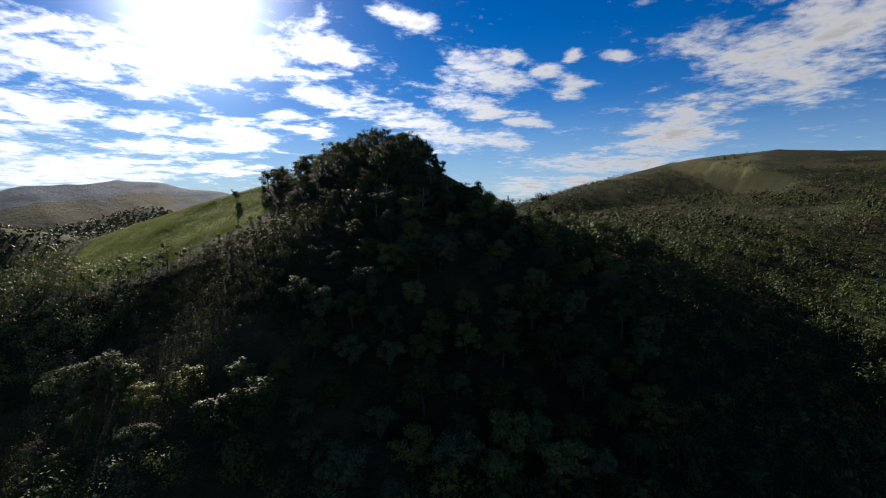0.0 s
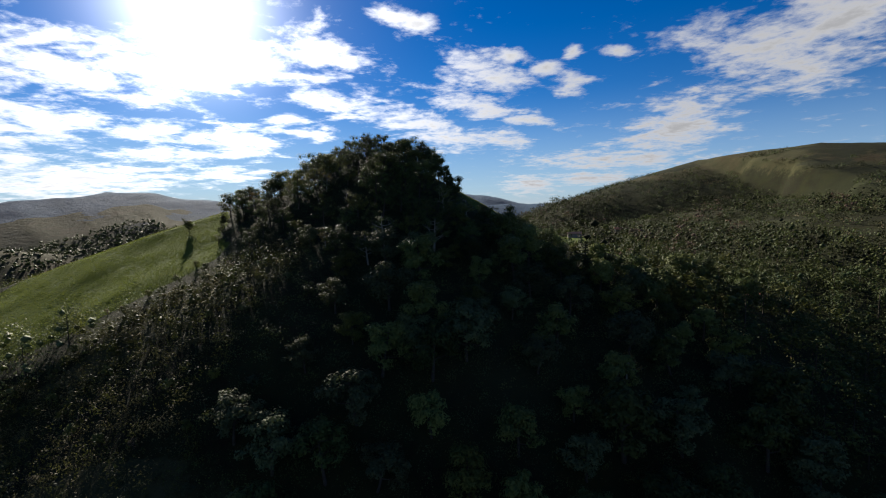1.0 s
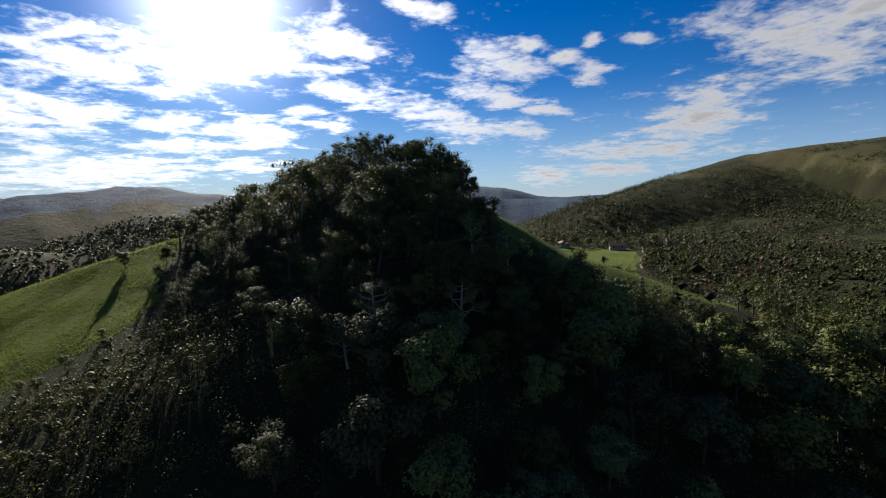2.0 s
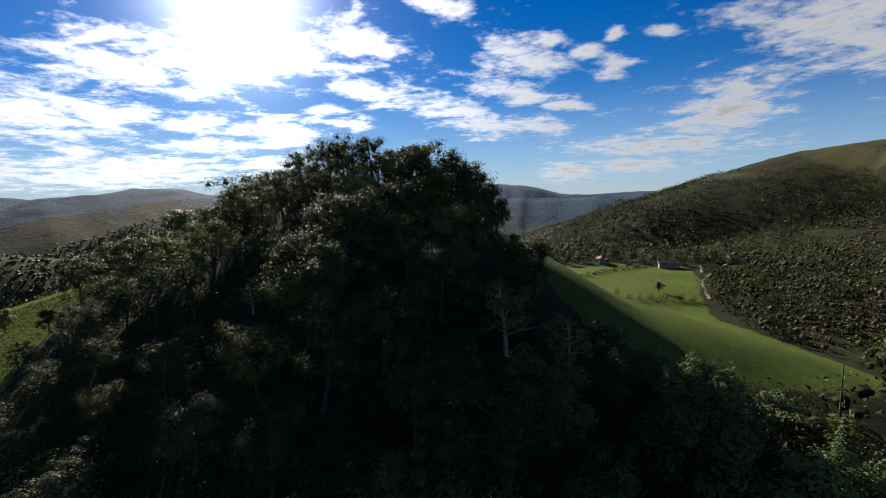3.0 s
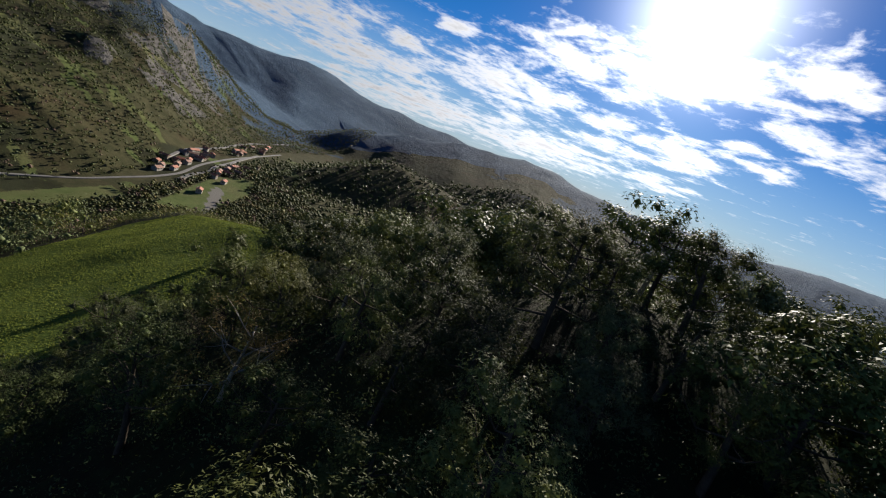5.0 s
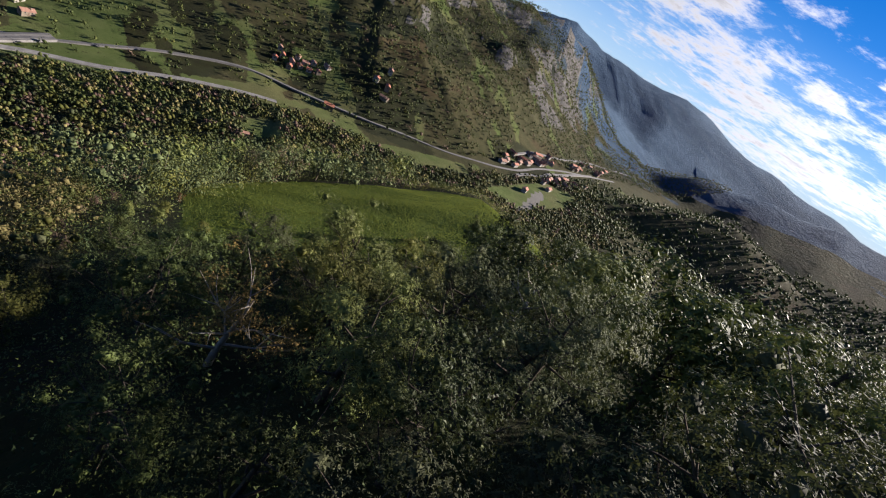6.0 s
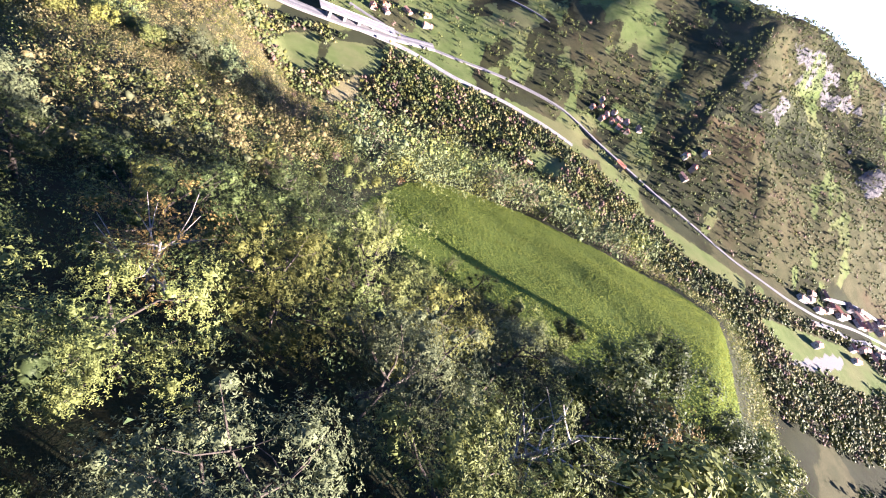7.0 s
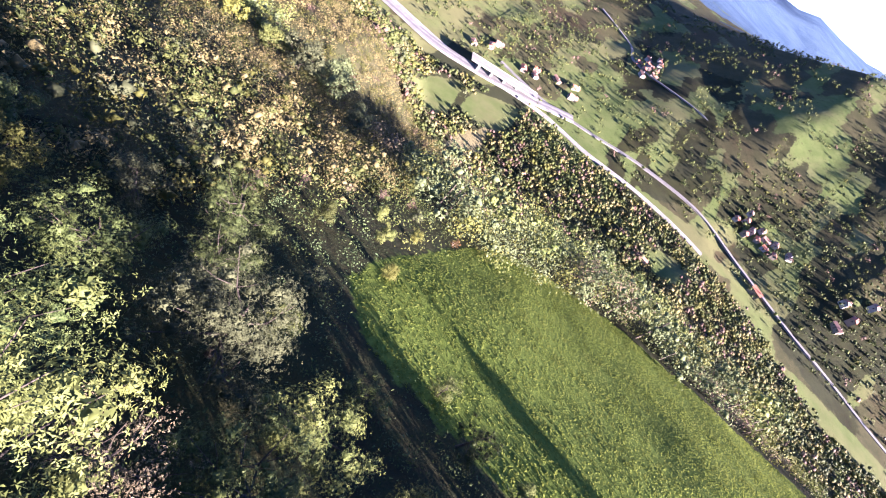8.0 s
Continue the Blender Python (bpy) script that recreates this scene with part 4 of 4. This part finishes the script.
    return tagged(new(name, me), label, category, kind="stuff")


low_spots = scatter(rng, (-62, 2, 118, 190), 1.5, 30000, lambda x, y: (inside(x, y, HEART) > -4) & (np.maximum(inside(x, y, MEADOW), inside(x, y, PASTURE)) < -1.2))
deep_shade = inside(under_spots[:, 0], under_spots[:, 1], HEART) > -4
# darkest leaves: shade in the gaps between trees is put into their colour
thicket("undergrowth", rng, low_spots, ["deep", "fir"], [0.5, 0.5], 1.0, 2.2, 90, 0.095, "low brambles and ferns under the summit trees, darkened as gap shade", "undergrowth", False, 3, hearts=False)
thicket("undergrowth", rng, under_spots[~deep_shade], ["green", "deep", "fir"], [0.15, 0.45, 0.40], 1.7, 3.0, 110, 0.12, "undergrowth of brambles and saplings in the wood, darkened as gap shade", "undergrowth", False, 3, hearts=False)
spots = scatter(rng, (-80, -32, 58, 126), 1.9, 30000, lambda x, y: (inside(x, y, FLANK) > 0) & (inside(x, y, BRUSHY) < -1))
thicket("flank_brush", rng, spots, ["tan", "yellow", "green", "silver"], [0.40, 0.28, 0.20, 0.12], 2.2, 2.8, 150, 0.15, "light green and tan brush on the hill's lower flank", "brush", False, 4, hearts=False)
# the rest of the wood on this side of the valley
OUTER = [(-135, 96), (-70, 92), (-60, 62), (-60, 20), (110, 20), (112, 150), (66, 190), (58, 176), (44, 160), (28, 150), (8, 147), (-9, 190), (-6, 230), (-50, 215), (-150, 205), (-190, 170), (-180, 110)]
spots = scatter(rng, (-195, 114, 18, 235), 4.6, 22000, lambda x, y: (inside(x, y, NEAR_WOOD) <= 0) & wooded(x, y) & (inside(x, y, OUTER) > 0) & free(x, y) & ~behind_meadow(x, y) & ((x < 0) | (x > 46) | (land(x, y) + 7 < 37 - 0.40 * x - 0.18 * y)))
thicket("woodland", rng, spots[spots[:, 0] < 0], ["green", "deep", "silver", "yellow", "russet"], [0.28, 0.18, 0.36, 0.10, 0.08], 7.2, 5.0, 420, 0.28,
        "mixed green and autumn wood on the slopes of the hill", "woodland")
# darker leaf mix than in the west: shade between crowns put into colour
thicket("woodland", rng, spots[spots[:, 0] >= 0], ["green", "deep", "fir", "yellow"], [0.22, 0.50, 0.20, 0.08], 7.6, 4.6, 400, 0.28,
        "green wood with yellowing trees below the hill, darkened for its shade", "woodland")
# brush on the spur over the gully, saplings on the hill's south-western flank
spots = scatter(rng, (-150, 60, -150, 95), 2.0, 50000, lambda x, y: (along(x, y, SPUR)[0] < 62) & (inside(x, y, OUTER) <= 0) & (land(x, y) > -84) & (inside(x, y, BRUSHY) < 0) & (rough(x, y, 14, 61) > -0.7))
thicket("brush", rng, spots, ["tan", "yellow", "green", "russet"], [0.56, 0.28, 0.10, 0.06], 1.6, 2.8, 78, 0.25, "brown and yellow-green autumn brush on the spur", "brush", False, 3, hearts=False)
spots = scatter(rng, (-82, -16, 54, 134), 2.1, 16000, lambda x, y: inside(x, y, BRUSHY) > -3)
thicket("saplings", rng, spots, ["silver", "green", "tan", "yellow"], [0.12, 0.26, 0.44, 0.18], 2.6, 3.0, 270, 0.14, "dense grey-green and tan saplings on the steep flank", "saplings", False, 5)
spots = scatter(rng, (-175, -60, 150, 225), 2.0, 30000, lambda x, y: behind_meadow(x, y) & (inside(x, y, MEADOW) < -1.5) & (inside(x, y, NEAR_WOOD) < -2))
thicket("brush", rng, spots, ["green", "tan", "yellow", "russet"], [0.40, 0.30, 0.20, 0.10], 1.1, 2.7, 70, 0.19, "low green and tan brush on the slope behind the hay meadow", "brush", False, 3, hearts=False)
# trees along the valley floor and its near bank
spots = scatter(rng, (-440, 20, -260, 320), 2.8, 110000, lambda x, y: (along(x, y, VALLEY)[0] < 95) & (along(x, y, VALLEY)[2] < 0) & (inside(x, y, OUTER) <= 0) & (along(x, y, SPUR)[0] > 34)
                & (np.maximum.reduce([inside(x, y, g) for g in GREENS + [FIELD_OF_HAY, MEADOW]]) < -2) & (rough(x, y, 30, 63) > -0.7)
                & (along(x, y, flat_line(RIVER))[0] > 7) & (along(x, y, flat_line(MOTORWAY))[0] > 14) & (along(x, y, flat_line(ROAD))[0] > 5))
thicket("valley_trees", rng, spots, ["green", "deep", "silver", "yellow", "russet", "tan"], [0.26, 0.16, 0.16, 0.16, 0.10, 0.16], 2.7, 4.8, 58, 0.34, "mixed trees along the river and the near bank", "trees", False, 5, True)
# hedges and copses on the mountain side over the valley
def hillside(x, y):
    d, _, side, way = along(x, y, VALLEY)
    lines = np.abs(rough(x * 0.8 + y * 0.6, (y * 0.8 - x * 0.6) * 2.2, 34, 65, 3))
    r, az = np.hypot(x - HUB[0], y - HUB[1]), np.degrees(np.arctan2(HUB[0] - x, y - HUB[1]))
    forest = 0.85 * np.exp(-((az - 91) / 13) ** 2) * smooth(r, 240, 320) - 0.10 * (az > 106)
    forest = forest + 1.5 * smooth(-az, -80, -75) * smooth(r, 420, 520)
    near = (d < 340) & (r < 760) | (az < 80) & (az > 58) & (r < 1000)
    return (side > 0) & (d > 14) & near & ((lines < 0.13) | (rough(x, y, 55, 67) > 0.22 - forest)) & (along(x, y, flat_line(ROAD))[0] > 4) & (np.hypot(x + 440, y - 262) > 45)


spots = scatter(rng, (-960, -40, -420, 640), 4.5, 240000, hillside)
thicket("mountain_woods", rng, spots, ["green", "deep", "yellow", "russet"], [0.36, 0.54, 0.05, 0.05], 4.2, 4.2, 26, 0.58, "dark copses and hedgerows on the mountain side", "woods", False, 2, True)
# shrubs and hedges on the slope beyond the farm
def east_slope(x, y):
    """Hedged terraces above the farm, a wood running down to the north, open heath on top."""
    height = land(x, y)
    bands = np.abs((height + 5 * rough(x, y, 60, 71, 3)) % 9.0 - 4.5) < 0.75
    copse = rough(x, y, 34, 73) > -0.26 + 1.0 * smooth(height, 16, 34) - 0.75 * smooth(y - 1.5 * x, 190, 290) - 0.35 * np.exp(-((x - 96) ** 2 + (y - 236) ** 2) / 900)
    keep = (inside(x, y, PASTURE) < -3) & (inside(x, y, OUTER) <= 0) & (np.maximum.reduce([inside(x, y, g) for g in GREENS]) < -1) & (y > 0.28 * x + 60)
    return keep & ((bands & (height < 34) & (rough(x, y, 20, 74) > -0.25)) | copse) & (np.hypot(x - 78, y - 282) > 9) & (np.hypot(x - 43, y - 298) > 5)


spots = scatter(rng, (-30, 460, 80, 640), 3.4, 150000, east_slope)
# mostly darkened leaves, which hold the slope's shade in their colour
thicket("slope_shrubs", rng, spots, ["shaded_slope", "deep", "fir", "russet"], [0.62, 0.20, 0.14, 0.04], 2.6, 4.4, 38, 0.42, "green shrubs and hedges on the farm slope, darkened to look shaded", "shrubs", False, 4, hearts=False)


def slope_wood(x, y):
    low = land(x, y) < 9
    ravine = np.exp(-((x - 88) / 34) ** 2 - ((y - 205) / 42) ** 2)
    edge_wood = smooth(y - 1.2 * x, 225, 275) * (y > 300)
    keep = (inside(x, y, PASTURE) < -4) & (inside(x, y, OUTER) <= 0) & (np.maximum.reduce([inside(x, y, g) for g in GREENS]) < -2) & (y > 0.28 * x + 60)
    return keep & low & (rough(x, y, 26, 77) + 1.1 * ravine + 1.3 * edge_wood > 0.24) & (np.hypot(x - 78, y - 282) > 12) & (np.hypot(x - 43, y - 298) > 7)


spots = scatter(rng, (0, 330, 150, 480), 5.4, 40000, slope_wood)
# the darkened leaf colour adds painted shade among these trees too
thicket("slope_trees", rng, spots, ["deep", "shaded_slope", "green", "russet"], [0.45, 0.30, 0.15, 0.10], 6.4, 5.2, 90, 0.42, "trees in the ravine and along the farm slope, darkened to look shaded", "trees", True, 6)
# dense dark wood on the spur up the valley
def spur_forest(x, y):
    r, az = np.hypot(x - HUB[0], y - HUB[1]), np.degrees(np.arctan2(HUB[0] - x, y - HUB[1]))
    ridge = along(x, y, UP_SPUR)[0] < 75
    floor = (az < 63) & (az > 24) & (r > 215) & (r < 520)
    return (ridge | floor) & (along(x, y, flat_line(ROAD))[0] > 14) & (np.maximum.reduce([inside(x, y, g) for g in GREENS]) < 0) & (rough(x, y, 30, 75) > -0.75)


spots = scatter(rng, (-1270, -100, 280, 1200), 7.4, 120000, spur_forest)
thicket("spur_wood", rng, spots, ["deep", "green"], [0.8, 0.2], 5.0, 7.0, 50, 0.62, "dense dark wood covering the spur up the valley", "woods", False, 4, True)


def sward(name, rng, rings, count, size, label):
    """Grass blades in one mesh over the open ground inside the rings."""
    spots = []
    for ring in rings:
        xs, ys = [p[0] for p in ring], [p[1] for p in ring]
        p = np.stack([rng.uniform(min(xs), max(xs), count), rng.uniform(min(ys), max(ys), count)], 1)
        spots.append(p[inside(p[:, 0], p[:, 1], ring) > 0.2])
    p = np.concatenate(spots)
    n = len(p)
    base = np.stack([p[:, 0], p[:, 1], land(p[:, 0], p[:, 1]) - 0.03], 1)
    turn = rng.uniform(0, math.pi, n)
    side = np.stack([np.cos(turn), np.sin(turn), 0 * turn], 1) * (size * rng.uniform(0.35, 0.8, n))[:, None]
    tall = np.stack([rng.normal(0, 0.35, n), rng.normal(0, 0.35, n), np.ones(n)], 1) * (size * rng.uniform(0.5, 1.1, n))[:, None]
    v = np.stack([base - side, base + side, base + side * 0.7 + tall, base - side * 0.7 + tall], 1).reshape(-1, 3)
    me = mesh_from(name, v, np.arange(4 * n).reshape(n, 4), [GRASS_BLADE])
    return tagged(new(name, me), label, "grass", kind="stuff")


sward("meadow_grass", rng, [MEADOW], 95000, 0.125, "short bright green hay meadow grass")
sward("pasture_grass", rng, [PASTURE], 50000, 0.08, "short green pasture grass below the hill")
# ---- houses, farm and works ----
PLASTER = plain("white_plaster", (0.203, 0.191, 0.166), 0.2, 1.5, 0.9, 0.01)
CREAM = plain("cream_plaster", (0.154, 0.125, 0.088), 0.2, 1.5, 0.9, 0.01)
STONE = plain("field_stone", (0.216, 0.194, 0.166), 0.3, 0.8, 0.95, 0.03)
TILE = plain("red_roof_tile", (0.245, 0.083, 0.043), 0.3, 1.2, 0.85, 0.02)
OLD_TILE = plain("weathered_roof_tile", (0.194, 0.101, 0.068), 0.35, 1.2, 0.9, 0.02)
TIMBER = plain("dark_timber", (0.10, 0.065, 0.040), 0.3, 0.5, 0.8, 0.01)
GLASS, gnet, gb, gout = material("window_glass", 0.08)
gb.inputs["Base Color"].default_value = (0.03, 0.035, 0.04, 1)


def part(name, bm, mat, parent, label=""):
    me = bpy.data.meshes.new(name)
    bm.to_mesh(me)
    bm.free()
    me.materials.append(mat)
    ob = new(name, me)
    ob.parent = parent
    return tagged(ob, label)


def block(x0, x1, y0, y1, z0, z1, edge=0.0):
    bm = bmesh.new()
    bmesh.ops.create_cube(bm, size=1.0, matrix=Matrix.LocRotScale(((x0 + x1) / 2, (y0 + y1) / 2, (z0 + z1) / 2), None, (x1 - x0, y1 - y0, z1 - z0)))
    if edge:
        bmesh.ops.bevel(bm, geom=list(bm.edges), offset=edge, segments=1, affect="EDGES")
    return bm


def prism(profile, y0, y1):
    """A shape with that x-z outline, drawn out along y."""
    bm = bmesh.new()
    a = [bm.verts.new((x, y0, z)) for x, z in profile]
    b = [bm.verts.new((x, y1, z)) for x, z in profile]
    bm.faces.new(a)
    bm.faces.new(b[::-1])
    for k in range(len(profile)):
        j = (k + 1) % len(profile)
        bm.faces.new((a[k], b[k], b[j], a[j]))
    bmesh.ops.recalc_face_normals(bm, faces=list(bm.faces))
    return bm


def house(x, y, wide, long, eaves, turn, walls, tiles, label, name="house", group="", windows=3, chimney=True, pitch=0.42):
    root = tagged(new(name), label, "house" if name == "house" else name.replace("_", " "), group)
    w, l = wide / 2, long / 2
    ridge = eaves + w * pitch * 2 * 0.55
    part("wall", prism([(-w, -2.5), (w, -2.5), (w, eaves), (0, ridge), (-w, eaves)], -l, l), walls, root)
    over, t = 0.35, 0.16
    slope = (ridge - eaves) / w
    edge = (w + over, eaves - over * slope)
    roof = part("roof", prism([(-edge[0], edge[1]), (0, ridge), (edge[0], edge[1]), (edge[0], edge[1] + t), (0, ridge + t * 1.3), (-edge[0], edge[1] + t)], -l - 0.3, l + 0.3), tiles, root)
    if chimney:
        part("chimney", block(w * 0.3, w * 0.3 + 0.5, l * 0.4, l * 0.4 + 0.5, ridge - 0.6, ridge + 0.75, 0.03), walls, roof)
    part("door", block(w - 0.02, w + 0.05, -0.4, 0.4, 0.0, 1.7), TIMBER, root)
    for k in range(windows):
        py = -l + long * (k + 0.5) / windows
        for sx in (-1, 1):
            if sx > 0 and abs(py) < 0.9:
                continue
            z = eaves * 0.55
            frame_part = part("window", block(sx * w - 0.03, sx * w + 0.04, py - 0.34, py + 0.34, z - 0.1, z + 0.75), TIMBER, root)
            part("pane", block(sx * w - 0.05, sx * w + 0.055, py - 0.26, py + 0.26, z - 0.03, z + 0.68), GLASS, frame_part)
    for sy in (-1, 1):
        z = eaves * 0.55
        frame_part = part("window", block(-0.34, 0.34, sy * l - 0.04, sy * l + 0.04, z - 0.1, z + 0.75), TIMBER, root)
        part("pane", block(-0.26, 0.26, sy * l - 0.055, sy * l + 0.055, z - 0.03, z + 0.68), GLASS, frame_part)
    root.matrix_world = pose(x, y, z_at(x, y) + 0.1, 0, 0, turn)
    return root


# the farm over the pasture
house(42.7, 298, 2.4, 2.8, 2.4, 12, PLASTER, OLD_TILE, "small white farmhouse with a tiled roof by the pasture", group="farm buildings")
house(45.0, 299, 2.0, 2.4, 1.5, 12, STONE, OLD_TILE, "low stone shed joined to the white farmhouse", "shed", "farm buildings", 1, False)
house(76.2, 276, 2.6, 6.6, 1.5, 84, CREAM, TILE, "long cream-washed barn with a red tiled roof", "barn", "farm buildings", 2, False)
house(66, 288, 3.4, 7.0, 2.0, 78, STONE, OLD_TILE, "dark stone barn with an old tiled roof", "barn", "farm buildings", 2, False)
house(90.4, 286, 3.2, 6.0, 1.9, 80, CREAM, TILE, "cream farm building with a red roof up the slope", "barn", "farm buildings", 2, True)
house(93, 274, 2.0, 3.0, 1.4, 70, PLASTER, OLD_TILE, "small white farm shed behind a hedge", "shed", "farm buildings", 1, False)
house(72.0, 150.5, 2.2, 2.8, 1.6, 20, CREAM, TILE, "tiny cream hut with a red tiled roof among the trees", "hut", "farm buildings", 1, False)
# the village under the cliff
rng = np.random.default_rng(9)
made = []


def settle(cx, cy, turn, sx, sy, count, gap, group, big=1.0):
    tries = 0
    k = 0
    while k < count and tries < 900:
        tries += 1
        u, v = rng.normal(0, sx), rng.normal(0, sy)
        x, y = cx + u * math.cos(turn) - v * math.sin(turn), cy + u * math.sin(turn) + v * math.cos(turn)
        if any(math.hypot(x - p, y - q) < gap for p, q in made):
            continue
        px, py = np.array([x]), np.array([y])
        if along(px, py, flat_line(ROAD))[0][0] < 6 or along(px, py, flat_line(RIVER))[0][0] < 9:
            continue
        made.append((x, y))
        tone = rng.choice(3, p=[0.3, 0.4, 0.3])
        roof = TILE if rng.random() < 0.6 else OLD_TILE
        words = ("white plastered", "cream plastered", "grey stone")[tone] + (" house with a bright red tiled roof" if roof is TILE else " house with a weathered tiled roof")
        house(x, y, rng.uniform(4.2, 5.6) * big, rng.uniform(5.5, 9.5) * big, rng.uniform(2.4, 3.6) * big, rng.choice([0, 90]) + math.degrees(turn) + rng.normal(0, 14),
              (PLASTER, CREAM, STONE)[tone], roof, words, group="houses of the " + group, windows=2)
        k += 1


settle(-428, 258, 2.5, 27, 9, 34, 5.4, "valley village", 0.8)
settle(-520, 322, 2.5, 26, 6, 12, 6.5, "valley village", 0.8)
settle(-342, 52, -1.1, 8, 5, 12, 5.5, "roadside hamlet", 0.6)
settle(-345, -106, 0.9, 9, 4, 12, 5.5, "hillside hamlet", 0.62)
settle(-215, -72, -0.35, 26, 5, 9, 7.5, "motorway village", 0.68)
settle(-372, 104, 0.2, 9, 5, 4, 8.0, "scattered farm", 0.75)
house(-236, 72, 2.0, 3.8, 1.6, 40, STONE, OLD_TILE, "low grey stone shed at the edge of a small field", "shed", windows=1, chimney=False)
house(-318, 86, 4.2, 6.5, 3.2, 15, CREAM, TILE, "cream roadside house with a red tiled roof", group="houses of the roadside hamlet", windows=2)


# the motorway's viaduct over the river flat
def viaduct():
    root = tagged(new("viaduct"), "pale concrete motorway viaduct on square piers", "viaduct")
    a, b = np.array([-180.0, -54.0]), np.array([-216.0, -42.0])
    way = (b - a) / np.linalg.norm(b - a)
    turn = math.degrees(math.atan2(way[1], way[0]))
    length = float(np.linalg.norm(b - a))
    top = max(z_at(*a), z_at(*b)) + 2.6
    root.matrix_world = pose(a[0], a[1], top, 0, 0, turn)
    part("deck", block(-4, length + 4, -3.6, 3.6, -0.6, 0.0, 0.08), CONCRETE, root)
    for side in (-1, 1):
        part("parapet", block(-4, length + 4, side * 3.45 - 0.12, side * 3.45 + 0.12, 0.004, 0.5, 0.04), CONCRETE, root)
    for k in range(5):
        x = 2 + (length - 4) * k / 4
        part("pier", block(x - 0.8, x + 0.8, -2.6, 2.6, -8, -0.6, 0.1), CONCRETE, root)
    for side in (-1.75, 1.75):
        part("carriageway", block(-4, length + 4, side - 1.5, side + 1.5, 0.004, 0.03), ASPHALT, root)
    return root


viaduct()

# field walls and hedges round the pasture, the lone tree on the meadow's brow
rng = np.random.default_rng(21)
def hedge(name, line, gap, high, wide, label, kinds=("deep", "green"), weights=(0.6, 0.4), count=160, size=0.17):
    pts = resampled(line, gap)
    pts = pts + rng.normal(0, gap * 0.25, pts.shape)
    thicket(name, rng, pts, list(kinds), list(weights), high, wide, count, size, label, "hedge", False, 4, hearts=False)


hedge("hedge", [(60, 238), (66, 260), (76, 276), (84, 262), (72, 236), (62, 222), (58, 205)], 2.2, 3.0, 3.2, "dark thick hedge along the pasture's lower edge")
hedge("hedge", [(14, 268), (30, 272), (44, 280), (56, 292), (70, 296)], 1.8, 1.5, 1.8, "low dark hedge across the top of the pasture")
hedge("hedge", [(46, 304), (56, 308), (66, 306), (80, 300)], 2.4, 4.0, 3.6, "tall leafy hedge behind the farm", ("green", "deep", "yellow"), (0.4, 0.4, 0.2))
hedge("hedge", [(-130, 152), (-138, 164)], 2.6, 1.6, 3.0, "bushy autumn hedge round the hay meadow", ("russet", "yellow", "green"), (0.4, 0.3, 0.3), 300, 0.16)
hedge("hedge", [(-72, 124), (-86, 119.5), (-98, 123), (-110, 128)], 2.6, 5.6, 7.0, "tall bushy hedge along the hay meadow's lower edge", ("green", "russet", "yellow", "silver"), (0.4, 0.25, 0.2, 0.15), 620, 0.21)
hedge("hedge", [(-112, 131), (-121, 139), (-128, 149)], 2.4, 3.0, 3.4, "bushy hedge below the hay meadow's western edge", ("green", "russet", "yellow", "silver"), (0.4, 0.25, 0.2, 0.15), 300, 0.17)
plant("ash_tree", 1, -72.5, 162, 0.5, 20, (0, 0), 1, "small lone tree on the meadow's brow", "trees on the meadow")
plant("oak_tree", 0, 18, 262, 0.6, 10, (0, 0), 0, "small round tree standing in the pasture", "trees in the pasture")
plant("birch_tree", 0, 33, 240, 0.5, 10, (0, 0), 0, "thin young tree standing in the pasture", "trees in the pasture")
plant("ash_tree", 0, 47, 246, 0.5, 70, (0, 0), 0, "small dark tree at the pasture's dip", "trees in the pasture")
hedge("hedge", [(30, 236), (42, 238), (53, 235)], 1.6, 1.5, 2.2, "low dark hedge across the dip in the pasture")
for kind, x, y, size in (("ash_tree", 35, 303, 0.7), ("oak_tree", 50, 305, 0.8), ("ash_tree", 57, 302, 0.7), ("oak_tree", 63, 297, 0.6), ("ash_tree", 84, 291, 0.8),
                         ("oak_tree", 29, 297, 0.6), ("ash_tree", 96, 283, 0.7), ("oak_tree", 71, 293, 0.65)):
    plant(kind, 0, x, y, size, 40 * x, (0, 0), 0, "green leafy tree beside the farm buildings", "trees round the farm")
